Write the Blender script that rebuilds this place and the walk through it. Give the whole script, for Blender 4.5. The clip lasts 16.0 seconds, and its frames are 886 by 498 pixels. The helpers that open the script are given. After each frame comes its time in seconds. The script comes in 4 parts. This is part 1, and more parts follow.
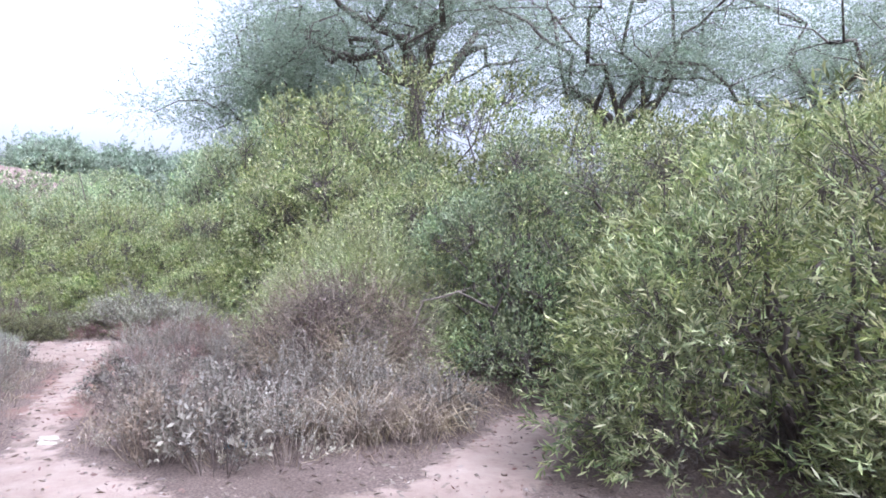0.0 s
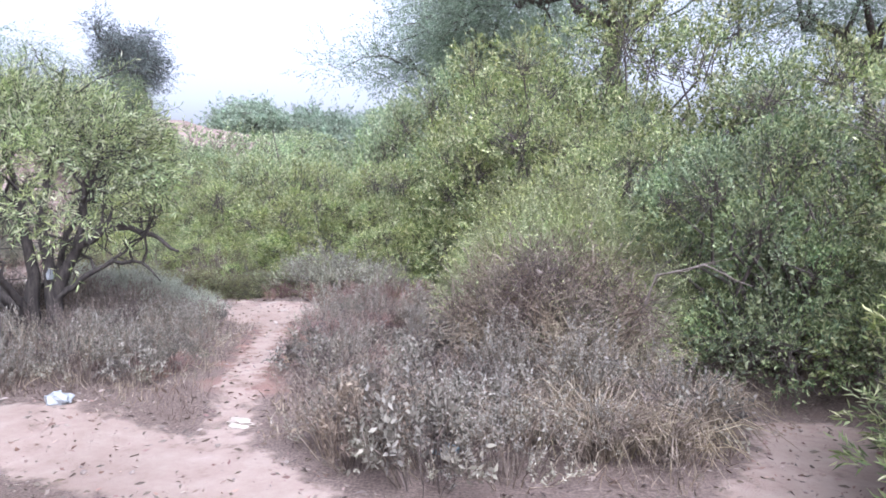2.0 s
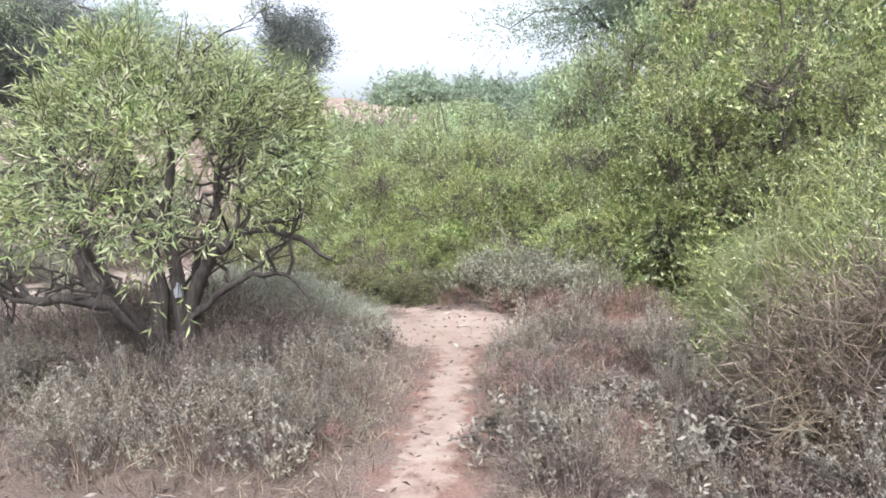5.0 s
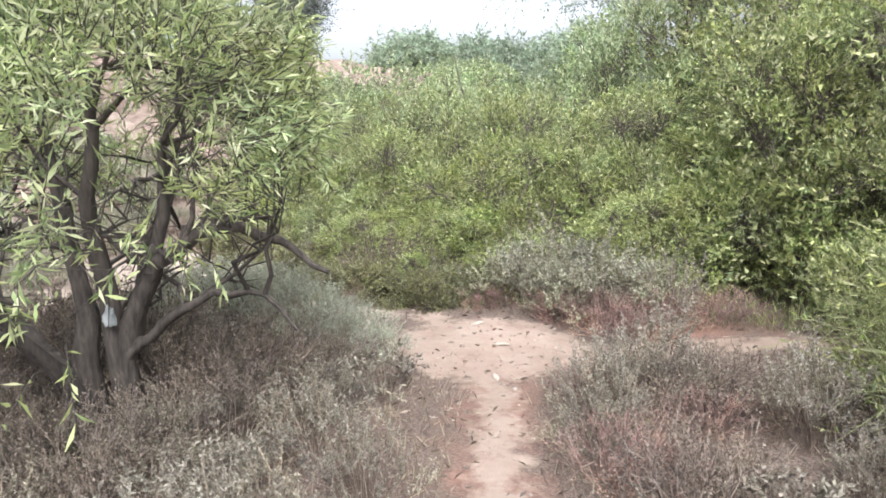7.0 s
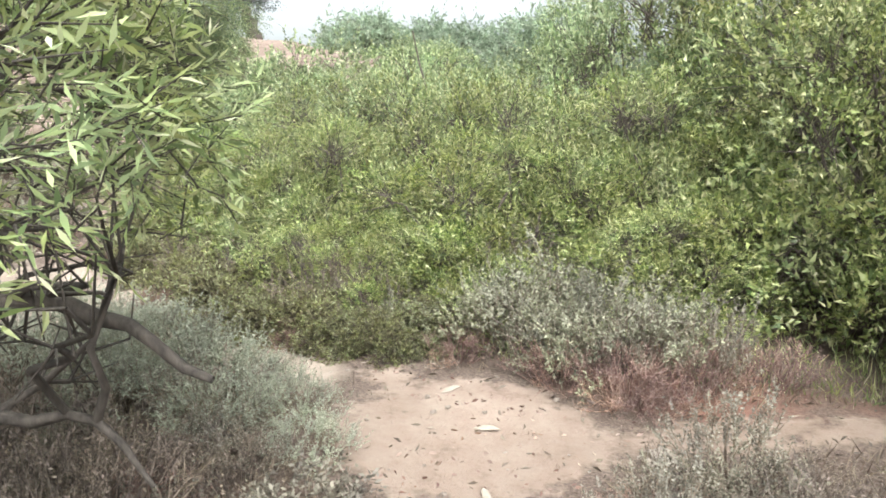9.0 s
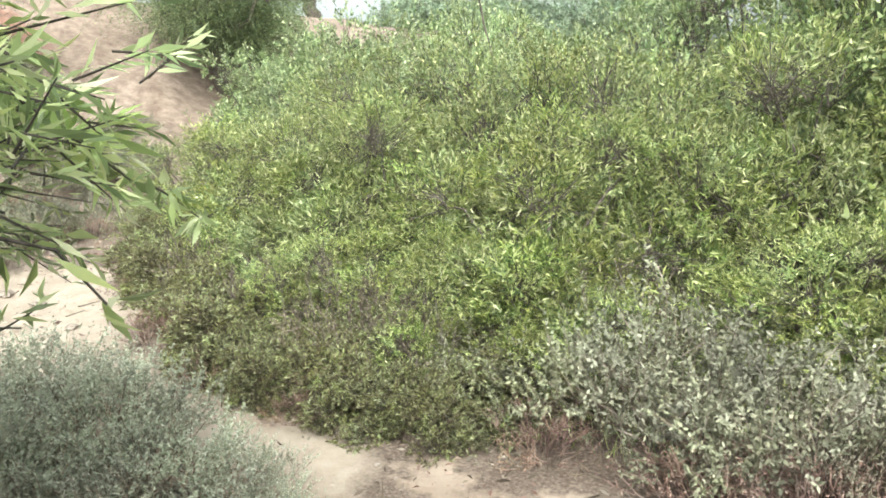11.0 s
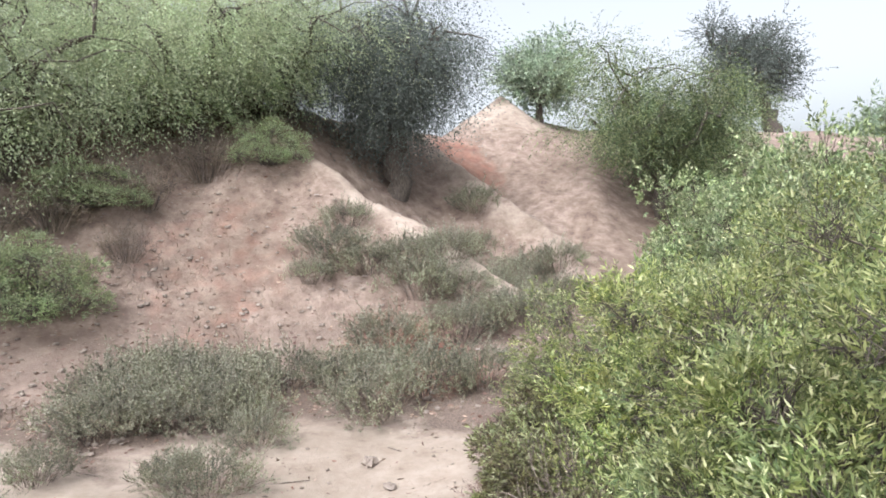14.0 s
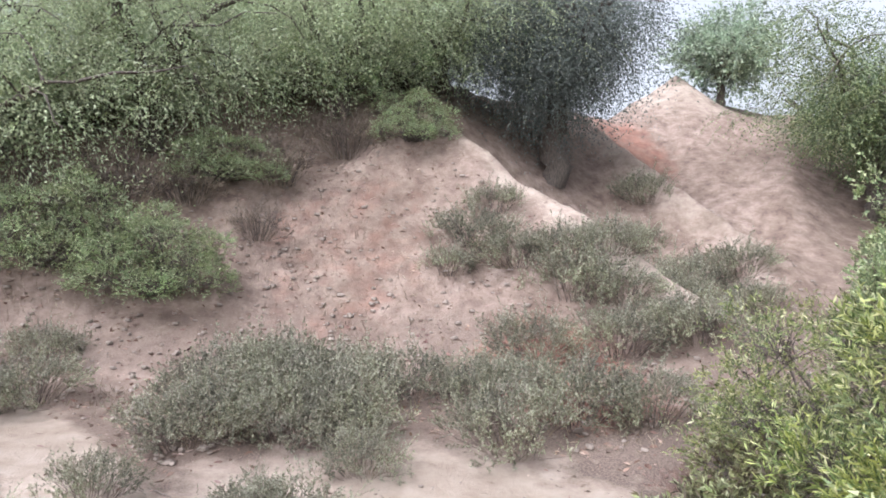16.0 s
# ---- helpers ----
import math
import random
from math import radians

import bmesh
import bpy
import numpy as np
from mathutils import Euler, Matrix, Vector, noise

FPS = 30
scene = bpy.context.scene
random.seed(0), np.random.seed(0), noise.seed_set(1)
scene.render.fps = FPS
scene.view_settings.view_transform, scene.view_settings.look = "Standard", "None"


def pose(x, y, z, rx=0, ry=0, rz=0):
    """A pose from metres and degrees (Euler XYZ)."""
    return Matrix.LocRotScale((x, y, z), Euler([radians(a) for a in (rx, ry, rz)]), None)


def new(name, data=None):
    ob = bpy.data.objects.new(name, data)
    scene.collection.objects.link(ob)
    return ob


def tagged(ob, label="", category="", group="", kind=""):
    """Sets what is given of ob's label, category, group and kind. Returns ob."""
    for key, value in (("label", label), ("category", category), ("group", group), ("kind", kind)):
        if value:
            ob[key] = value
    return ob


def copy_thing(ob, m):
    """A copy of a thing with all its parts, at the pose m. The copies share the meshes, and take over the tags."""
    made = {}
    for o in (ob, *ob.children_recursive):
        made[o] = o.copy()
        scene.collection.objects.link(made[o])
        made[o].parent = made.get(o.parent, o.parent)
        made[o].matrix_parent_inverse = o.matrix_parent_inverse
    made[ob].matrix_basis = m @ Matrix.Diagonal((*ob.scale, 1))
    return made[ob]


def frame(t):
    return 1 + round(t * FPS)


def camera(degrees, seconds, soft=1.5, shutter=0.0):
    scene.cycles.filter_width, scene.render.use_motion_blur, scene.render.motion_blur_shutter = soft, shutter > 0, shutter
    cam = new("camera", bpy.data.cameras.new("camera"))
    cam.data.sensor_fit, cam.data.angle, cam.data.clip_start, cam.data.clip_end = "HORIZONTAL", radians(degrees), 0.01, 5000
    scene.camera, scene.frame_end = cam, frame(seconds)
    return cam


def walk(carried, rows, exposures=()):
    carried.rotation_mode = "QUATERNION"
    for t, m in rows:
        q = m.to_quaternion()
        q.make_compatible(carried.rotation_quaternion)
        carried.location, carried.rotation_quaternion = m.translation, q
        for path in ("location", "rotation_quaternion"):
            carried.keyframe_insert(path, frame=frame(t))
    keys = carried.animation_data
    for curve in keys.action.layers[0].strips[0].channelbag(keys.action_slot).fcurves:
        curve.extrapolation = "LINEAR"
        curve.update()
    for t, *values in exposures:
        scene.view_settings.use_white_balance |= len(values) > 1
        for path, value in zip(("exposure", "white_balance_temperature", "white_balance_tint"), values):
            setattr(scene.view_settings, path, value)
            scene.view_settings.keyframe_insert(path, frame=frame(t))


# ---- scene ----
cam = camera(65.3, 16.0, soft=1.75)
ROWS = [
    (0.0, pose(0.000, 0.000, 1.550, 88.50, -0.00, 0.00)),
    (0.5, pose(-0.077, 0.111, 1.526, 87.91, -0.27, 4.91)),
    (1.0, pose(-0.259, 0.342, 1.499, 87.81, -0.91, 7.13)),
    (1.5, pose(-0.392, 0.679, 1.532, 85.62, 0.73, 8.68)),
    (2.0, pose(-0.525, 1.071, 1.543, 85.05, -0.03, 14.11)),
    (2.5, pose(-0.728, 1.379, 1.521, 84.06, -0.08, 16.11)),
    (3.0, pose(-1.022, 1.689, 1.597, 81.86, 0.83, 16.68)),
    (3.5, pose(-1.225, 2.060, 1.601, 84.79, 0.42, 20.20)),
    (4.0, pose(-1.344, 2.382, 1.607, 82.73, -0.20, 23.61)),
    (4.5, pose(-1.561, 2.663, 1.627, 83.14, 1.14, 25.08)),
    (5.0, pose(-1.708, 2.964, 1.619, 82.86, 1.98, 26.96)),
    (7.5, pose(-2.933, 4.645, 1.659, 79.26, 1.97, 26.46)),
    (8.0, pose(-3.143, 4.961, 1.679, 79.11, 2.56, 21.94)),
    (8.5, pose(-3.290, 5.382, 1.696, 79.83, 2.21, 24.05)),
    (9.0, pose(-3.458, 5.739, 1.687, 78.92, 1.19, 22.98)),
    (11.5, pose(-4.380, 7.620, 1.620, 77.33, 0.85, 31.70)),
    (12.0, pose(-4.651, 8.059, 1.611, 78.27, -0.67, 37.59)),
    (12.5, pose(-4.907, 8.398, 1.651, 79.93, 0.72, 46.08)),
    (13.0, pose(-5.099, 8.688, 1.689, 79.04, -0.82, 57.70)),
    (13.5, pose(-5.399, 8.875, 1.747, 84.99, -0.14, 60.60)),
    (14.0, pose(-5.720, 9.046, 1.788, 88.50, 1.85, 63.56)),
    (14.5, pose(-6.019, 9.253, 1.759, 85.38, -0.65, 68.85)),
    (15.0, pose(-6.385, 9.405, 1.734, 81.51, -0.66, 71.75)),
    (15.5, pose(-6.738, 9.485, 1.804, 84.24, 1.25, 72.24)),
    (16.0, pose(-7.111, 9.636, 1.741, 87.84, -0.75, 76.26)),
]
walk(cam, ROWS, [(0.0, 1.46, 5300, 21), (2.0, 1.36, 5400, 20), (3.5, 1.26, 5700, 12), (5.0, 1.39, 5900, 12), (9.0, 1.46, 6300, 4), (11.5, 1.51, 6400, -5), (12.5, 1.46, 6400, -6), (13.2, 1.16, 6300, 4), (14.5, 1.11, 6000, 10), (16.0, 1.11, 5900, 13)])

# ---- light ----
world = bpy.data.worlds.new("overcast_sky")
scene.world = world
world.use_nodes = True
wn, wl = world.node_tree.nodes, world.node_tree.links
sky = wn.new("ShaderNodeTexSky")
sky.sky_type, sky.sun_disc = "NISHITA", False
sky.sun_elevation, sky.sun_rotation = radians(54), radians(142)
sky.air_density, sky.dust_density, sky.ozone_density = 1.0, 6.0, 1.0
pale = wn.new("ShaderNodeHueSaturation")
pale.inputs["Saturation"].default_value = 0.18
wl.new(sky.outputs["Color"], pale.inputs["Color"])
wl.new(pale.outputs["Color"], wn["Background"].inputs["Color"])
wn["Background"].inputs["Strength"].default_value = 0.15

sun = new("sun", bpy.data.lights.new("sun", "SUN"))
sun.data.energy, sun.data.angle, sun.data.color = 1.3, radians(30), (1.0, 0.97, 0.93)
sun.matrix_world = pose(0, 0, 30, 36, 0, 38)


# ---- materials ----
def material(name):
    m = bpy.data.materials.new(name)
    m.use_nodes = True
    return m, m.node_tree.nodes, m.node_tree.links, m.node_tree.nodes["Principled BSDF"]


def ramp(nodes, stops):
    r = nodes.new("ShaderNodeValToRGB")
    while len(r.color_ramp.elements) < len(stops):
        r.color_ramp.elements.new(0.5)
    for e, (p, c) in zip(r.color_ramp.elements, stops):
        e.position, e.color = p, (*c, 1)
    return r


def leaf_material(name, stops, glow=0.3, rough=0.5, warm=0.12):
    """Leaves: each one takes its own tone, each plant its own shift, light passes through."""
    m, n, l, b = material(name)
    geo, info = n.new("ShaderNodeNewGeometry"), n.new("ShaderNodeObjectInfo")
    r = ramp(n, stops)
    l.new(geo.outputs["Random Per Island"], r.inputs["Fac"])
    hue = n.new("ShaderNodeHueSaturation")
    mp = n.new("ShaderNodeMapRange")
    mp.inputs["To Min"].default_value, mp.inputs["To Max"].default_value = 1 - warm, 1 + warm
    l.new(info.outputs["Random"], mp.inputs["Value"])
    both = n.new("ShaderNodeMath")
    both.operation = "MULTIPLY"
    l.new(mp.outputs["Result"], both.inputs[0])
    l.new(both.outputs["Value"], hue.inputs["Value"])
    big = n.new("ShaderNodeTexNoise")
    big.inputs["Scale"].default_value = 1.6
    co = n.new("ShaderNodeTexCoord")
    l.new(co.outputs["Object"], big.inputs["Vector"])
    mp2 = n.new("ShaderNodeMapRange")
    mp2.inputs["From Min"].default_value, mp2.inputs["From Max"].default_value = 0.3, 0.7
    mp2.inputs["To Min"].default_value, mp2.inputs["To Max"].default_value = 0.475, 0.52
    l.new(big.outputs["Fac"], mp2.inputs["Value"])
    l.new(mp2.outputs["Result"], hue.inputs["Hue"])
    patch = n.new("ShaderNodeTexNoise")
    patch.inputs["Scale"].default_value = 2.6
    l.new(co.outputs["Object"], patch.inputs["Vector"])
    mp3 = n.new("ShaderNodeMapRange")
    mp3.inputs["From Min"].default_value, mp3.inputs["From Max"].default_value = 0.35, 0.65
    mp3.inputs["To Min"].default_value, mp3.inputs["To Max"].default_value = 0.8, 1.1
    l.new(patch.outputs["Fac"], mp3.inputs["Value"])
    l.new(mp3.outputs["Result"], hue.inputs["Saturation"])
    mp4 = n.new("ShaderNodeMapRange")
    mp4.inputs["From Min"].default_value, mp4.inputs["From Max"].default_value = 0.32, 0.68
    mp4.inputs["To Min"].default_value, mp4.inputs["To Max"].default_value = 0.66, 1.26
    l.new(big.outputs["Fac"], mp4.inputs["Value"])
    l.new(mp4.outputs["Result"], both.inputs[1])
    l.new(r.outputs["Color"], hue.inputs["Color"])
    l.new(hue.outputs["Color"], b.inputs["Base Color"])
    b.inputs["Roughness"].default_value = rough
    b.inputs["Specular IOR Level"].default_value = 0.35
    tr = n.new("ShaderNodeBsdfTranslucent")
    l.new(hue.outputs["Color"], tr.inputs["Color"])
    mix = n.new("ShaderNodeMixShader")
    mix.inputs["Fac"].default_value = glow
    l.new(b.outputs["BSDF"], mix.inputs[1])
    l.new(tr.outputs["BSDF"], mix.inputs[2])
    l.new(mix.outputs["Shader"], n["Material Output"].inputs["Surface"])
    return m


def bark_material(name, dark, pale_):
    m, n, l, b = material(name)
    co = n.new("ShaderNodeTexCoord")
    st = n.new("ShaderNodeMapping")
    st.inputs["Scale"].default_value = (14, 14, 3)
    no = n.new("ShaderNodeTexNoise")
    no.inputs["Scale"].default_value, no.inputs["Detail"].default_value = 3, 8
    l.new(co.outputs["Object"], st.inputs["Vector"])
    l.new(st.outputs["Vector"], no.inputs["Vector"])
    r = ramp(n, [(0.3, dark), (0.7, pale_)])
    l.new(no.outputs["Fac"], r.inputs["Fac"])
    l.new(r.outputs["Color"], b.inputs["Base Color"])
    bu = n.new("ShaderNodeBump")
    bu.inputs["Strength"].default_value, bu.inputs["Distance"].default_value = 0.6, 0.02
    l.new(no.outputs["Fac"], bu.inputs["Height"])
    l.new(bu.outputs["Normal"], b.inputs["Normal"])
    b.inputs["Roughness"].default_value = 0.9
    return m


def plain_material(name, a, c, rough=0.8, scale=25.0, bump=0.3):
    m, n, l, b = material(name)
    co, no = n.new("ShaderNodeTexCoord"), n.new("ShaderNodeTexNoise")
    no.inputs["Scale"].default_value, no.inputs["Detail"].default_value = scale, 6
    l.new(co.outputs["Object"], no.inputs["Vector"])
    r = ramp(n, [(0.3, a), (0.7, c)])
    l.new(no.outputs["Fac"], r.inputs["Fac"])
    l.new(r.outputs["Color"], b.inputs["Base Color"])
    bu = n.new("ShaderNodeBump")
    bu.inputs["Strength"].default_value, bu.inputs["Distance"].default_value = bump, 0.01
    l.new(no.outputs["Fac"], bu.inputs["Height"])
    l.new(bu.outputs["Normal"], b.inputs["Normal"])
    b.inputs["Roughness"].default_value = rough
    return m


def ground_material():
    """Pinkish sand where people tread, brown litter elsewhere, paler and redder earth on the hill."""
    m, n, l, b = material("earth")
    co = n.new("ShaderNodeTexCoord")

    def noise_at(scale, detail=8, rough=0.6):
        t = n.new("ShaderNodeTexNoise")
        t.inputs["Scale"].default_value, t.inputs["Detail"].default_value, t.inputs["Roughness"].default_value = scale, detail, rough
        l.new(co.outputs["Object"], t.inputs["Vector"])
        return t

    def mixed(fac, a, c):
        x = n.new("ShaderNodeMix")
        x.data_type = "RGBA"
        l.new(fac, x.inputs["Factor"])
        l.new(a, x.inputs["A"])
        l.new(c, x.inputs["B"])
        return x.outputs["Result"]

    def worn(name, wide, scale):
        """A painted area whose edge is frayed by noise."""
        at, no, ad, mp = n.new("ShaderNodeAttribute"), noise_at(scale), n.new("ShaderNodeMath"), n.new("ShaderNodeMapRange")
        at.attribute_name = name
        ad.operation = "ADD"
        l.new(at.outputs["Fac"], ad.inputs[0])
        l.new(no.outputs["Fac"], ad.inputs[1])
        mp.inputs["From Min"].default_value, mp.inputs["From Max"].default_value = 1.0 - wide, 1.0 + wide
        l.new(ad.outputs["Value"], mp.inputs["Value"])
        return mp.outputs["Result"]

    fine, mid, coarse = noise_at(60), noise_at(3.5, 12, 0.72), noise_at(0.55, 5)
    soil = ramp(n, [(0.3, (0.085, 0.062, 0.051)), (0.5, (0.165, 0.125, 0.105)), (0.7, (0.26, 0.205, 0.175))])
    l.new(fine.outputs["Fac"], soil.inputs["Fac"])
    sand = ramp(n, [(0.3, (0.2, 0.145, 0.118)), (0.43, (0.31, 0.235, 0.195)), (0.6, (0.36, 0.285, 0.238)), (0.8, (0.41, 0.34, 0.292))])
    l.new(mid.outputs["Fac"], sand.inputs["Fac"])
    white = ramp(n, [(0.3, (0.185, 0.142, 0.118)), (0.4, (0.335, 0.27, 0.226)), (0.55, (0.4, 0.33, 0.28)), (0.75, (0.46, 0.388, 0.332))])
    l.new(mid.outputs["Fac"], white.inputs["Fac"])
    red = ramp(n, [(0.3, (0.17, 0.095, 0.075)), (0.7, (0.345, 0.188, 0.145))])
    l.new(mid.outputs["Fac"], red.inputs["Fac"])
    clay = ramp(n, [(0.3, (0.125, 0.088, 0.073)), (0.48, (0.24, 0.18, 0.15)), (0.7, (0.375, 0.3, 0.256))])
    l.new(mid.outputs["Fac"], clay.inputs["Fac"])
    c = mixed(worn("hill", 0.25, 1.5), soil.outputs["Color"], clay.outputs["Color"])
    c = mixed(worn("red", 0.2, 2.5), c, red.outputs["Color"])
    c = mixed(worn("sand", 0.1, 7.0), c, sand.outputs["Color"])
    c = mixed(worn("white", 0.15, 3.0), c, white.outputs["Color"])
    tone = n.new("ShaderNodeMix")
    tone.data_type, tone.blend_type = "RGBA", "MULTIPLY"
    tone.inputs["Factor"].default_value = 0.75
    shade = ramp(n, [(0.35, (0.62, 0.6, 0.57)), (0.65, (1, 1, 1))])
    l.new(coarse.outputs["Fac"], shade.inputs["Fac"])
    l.new(c, tone.inputs["A"])
    l.new(shade.outputs["Color"], tone.inputs["B"])
    l.new(tone.outputs["Result"], b.inputs["Base Color"])
    ad = n.new("ShaderNodeMath")
    ad.operation = "MULTIPLY_ADD"
    ad.inputs[1].default_value = 0.35
    l.new(fine.outputs["Fac"], ad.inputs[0])
    l.new(mid.outputs["Fac"], ad.inputs[2])
    bu = n.new("ShaderNodeBump")
    bu.inputs["Strength"].default_value, bu.inputs["Distance"].default_value = 0.7, 0.05
    l.new(ad.outputs["Value"], bu.inputs["Height"])
    l.new(bu.outputs["Normal"], b.inputs["Normal"])
    b.inputs["Roughness"].default_value = 0.95
    b.inputs["Specular IOR Level"].default_value = 0.15
    return m


EARTH = ground_material()
OLIVE = leaf_material("leaf_olive", [(0.0, (0.0934, 0.126, 0.05)), (0.4, (0.234, 0.281, 0.107)), (0.8, (0.403, 0.438, 0.177)), (1.0, (0.678, 0.658, 0.376))], 0.42, 0.45)
LIME = leaf_material("leaf_lime", [(0.0, (0.0751, 0.114, 0.044)), (0.35, (0.226, 0.284, 0.0945)), (0.8, (0.505, 0.543, 0.196)), (1.0, (0.75, 0.735, 0.424))], 0.42, 0.42)
TREE_LEAF = leaf_material("leaf_tree", [(0.0, (0.139, 0.18, 0.0813)), (0.4, (0.333, 0.403, 0.179)), (0.8, (0.557, 0.618, 0.29)), (1.0, (0.75, 0.75, 0.517))], 0.6, 0.38)
HILL_LEAF = leaf_material("leaf_hill", [(0.0, (0.257, 0.31, 0.179)), (0.5, (0.386, 0.446, 0.266)), (1.0, (0.541, 0.594, 0.384))], 0.5, 0.6)
GREY_LEAF = leaf_material("leaf_greygreen", [(0.0, (0.12, 0.166, 0.0791)), (0.4, (0.254, 0.323, 0.159)), (0.8, (0.434, 0.504, 0.259)), (1.0, (0.718, 0.75, 0.475))], 0.38, 0.42)
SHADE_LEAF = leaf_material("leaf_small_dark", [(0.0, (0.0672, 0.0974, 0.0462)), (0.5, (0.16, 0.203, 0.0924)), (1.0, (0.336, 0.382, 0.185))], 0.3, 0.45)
DRYING = leaf_material("leaf_drying", [(0.0, (0.085, 0.066, 0.042)), (0.35, (0.17, 0.14, 0.085)), (0.7, (0.22, 0.25, 0.1)), (1.0, (0.42, 0.43, 0.24))], 0.3, 0.55)
# grey-green leaves of the farther trees; the pale tone includes distance haze
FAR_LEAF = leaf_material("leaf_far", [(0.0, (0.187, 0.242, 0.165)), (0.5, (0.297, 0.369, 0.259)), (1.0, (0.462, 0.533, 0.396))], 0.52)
DARK_LEAF = leaf_material("leaf_dark", [(0.0, (0.09, 0.105, 0.095)), (0.5, (0.135, 0.155, 0.14)), (1.0, (0.19, 0.21, 0.185))], 0.3, 0.6)
SAGE = leaf_material("leaf_sage", [(0.0, (0.117, 0.11, 0.0787)), (0.5, (0.215, 0.197, 0.146)), (1.0, (0.304, 0.27, 0.212))], 0.15, 0.8)
HILL_SAGE = leaf_material("leaf_hill_sage", [(0.0, (0.12, 0.123, 0.08)), (0.5, (0.232, 0.231, 0.158)), (1.0, (0.365, 0.355, 0.258))], 0.15, 0.8)
WITHERED = leaf_material("withered_leaf", [(0.0, (0.1, 0.085, 0.065)), (0.5, (0.2, 0.18, 0.14)), (1.0, (0.33, 0.3, 0.24))], 0.15, 0.8)
PALE_SAGE = leaf_material("leaf_pale_sage", [(0.0, (0.24, 0.25, 0.185)), (0.5, (0.34, 0.355, 0.27)), (1.0, (0.46, 0.475, 0.38))], 0.3, 0.8)
PLUME = leaf_material("plume", [(0.0, (0.147, 0.133, 0.101)), (0.5, (0.258, 0.235, 0.184)), (1.0, (0.368, 0.336, 0.271))], 0.15, 0.85)
STRAW = leaf_material("straw", [(0.0, (0.113, 0.0827, 0.0602)), (0.5, (0.221, 0.17, 0.125)), (1.0, (0.351, 0.286, 0.213))], 0.2, 0.8)
MAUVE = leaf_material("dry_stem", [(0.0, (0.086, 0.0664, 0.0517)), (0.5, (0.182, 0.145, 0.112)), (1.0, (0.31, 0.251, 0.212))], 0.1, 0.85)
BROOM_STEM = leaf_material("broom_stem", [(0.0, (0.084, 0.064, 0.0483)), (0.5, (0.18, 0.141, 0.103)), (1.0, (0.324, 0.262, 0.19))], 0.1, 0.85)
BLEACHED = leaf_material("bleached_grass", [(0.0, (0.15, 0.115, 0.075)), (0.5, (0.27, 0.215, 0.145)), (1.0, (0.42, 0.345, 0.24))], 0.15, 0.8)
RUST = leaf_material("rust_stem", [(0.0, (0.138, 0.0778, 0.063)), (0.5, (0.259, 0.162, 0.132)), (1.0, (0.38, 0.275, 0.227))], 0.1, 0.85)
GREEN_STEM = leaf_material("green_stem", [(0.0, (0.17, 0.2, 0.075)), (0.5, (0.29, 0.32, 0.13)), (1.0, (0.46, 0.46, 0.26))], 0.15, 0.7)
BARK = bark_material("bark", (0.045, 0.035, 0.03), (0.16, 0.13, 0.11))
TREE_BARK = bark_material("bark_tree", (0.026, 0.021, 0.018), (0.085, 0.07, 0.06))
PALE_BARK = bark_material("bark_pale", (0.1, 0.08, 0.068), (0.26, 0.215, 0.18))

# ---- mesh tools ----
rng = np.random.default_rng(7)


def quads(name, verts, faces, mat):
    """A mesh from arrays: verts (n, 3), faces (m, k)."""
    me = bpy.data.meshes.new(name)
    k = faces.shape[1]
    me.vertices.add(len(verts))
    me.vertices.foreach_set("co", np.ascontiguousarray(verts, dtype=np.float32).ravel())
    me.loops.add(faces.size)
    me.loops.foreach_set("vertex_index", np.ascontiguousarray(faces, dtype=np.int32).ravel())
    me.polygons.add(len(faces))
    me.polygons.foreach_set("loop_start", np.arange(0, faces.size, k, dtype=np.int32))
    me.update(calc_edges=True)
    me.validate()
    me.materials.append(mat)
    return me


def unit(v):
    return v / np.maximum(np.linalg.norm(v, axis=-1, keepdims=True), 1e-9)


def scatter_dirs(n):
    return unit(rng.normal(size=(n, 3)))


def leaf_geo(base, way, length, width):
    """Pointed leaves: four corners each, with a bend."""
    n = len(base)
    side = unit(np.cross(way, scatter_dirs(n)))
    flat = np.cross(side, way)
    length, width = np.broadcast_to(length, n)[:, None], np.broadcast_to(width, n)[:, None]
    mid = base + way * length * 0.45 + flat * length * 0.06
    v = np.stack([base, mid + side * width / 2, base + way * length - flat * length * 0.05, mid - side * width / 2], 1).reshape(-1, 3)
    return v, np.arange(4 * n).reshape(-1, 4)


def blade_geo(base, way, length, width):
    """The same for small leaves: three corners each."""
    n = len(base)
    side = unit(np.cross(way, scatter_dirs(n)))
    length, width = np.broadcast_to(length, n)[:, None], np.broadcast_to(width, n)[:, None]
    v = np.stack([base + way * length * 0.2 + side * width / 2, base + way * length * 0.35 - side * width / 2, base + way * length], 1).reshape(-1, 3)
    return v, np.arange(3 * n).reshape(-1, 3)


def twig_geo(a, b, ra, rb):
    """Three-sided tapered twigs from a to b."""
    n = len(a)
    way = unit(b - a)
    s = unit(np.cross(way, scatter_dirs(n)))
    u = np.cross(way, s)
    ra, rb = np.broadcast_to(ra, n)[:, None], np.broadcast_to(rb, n)[:, None]
    ring = [s * math.cos(k * 2.0944) + u * math.sin(k * 2.0944) for k in range(3)]
    v = np.stack([a + r * ra for r in ring] + [b + r * rb for r in ring], 1).reshape(-1, 3)
    f = np.array([[0, 1, 4, 3], [1, 2, 5, 4], [2, 0, 3, 5]])
    return v, (np.arange(n)[:, None, None] * 6 + f).reshape(-1, 4)


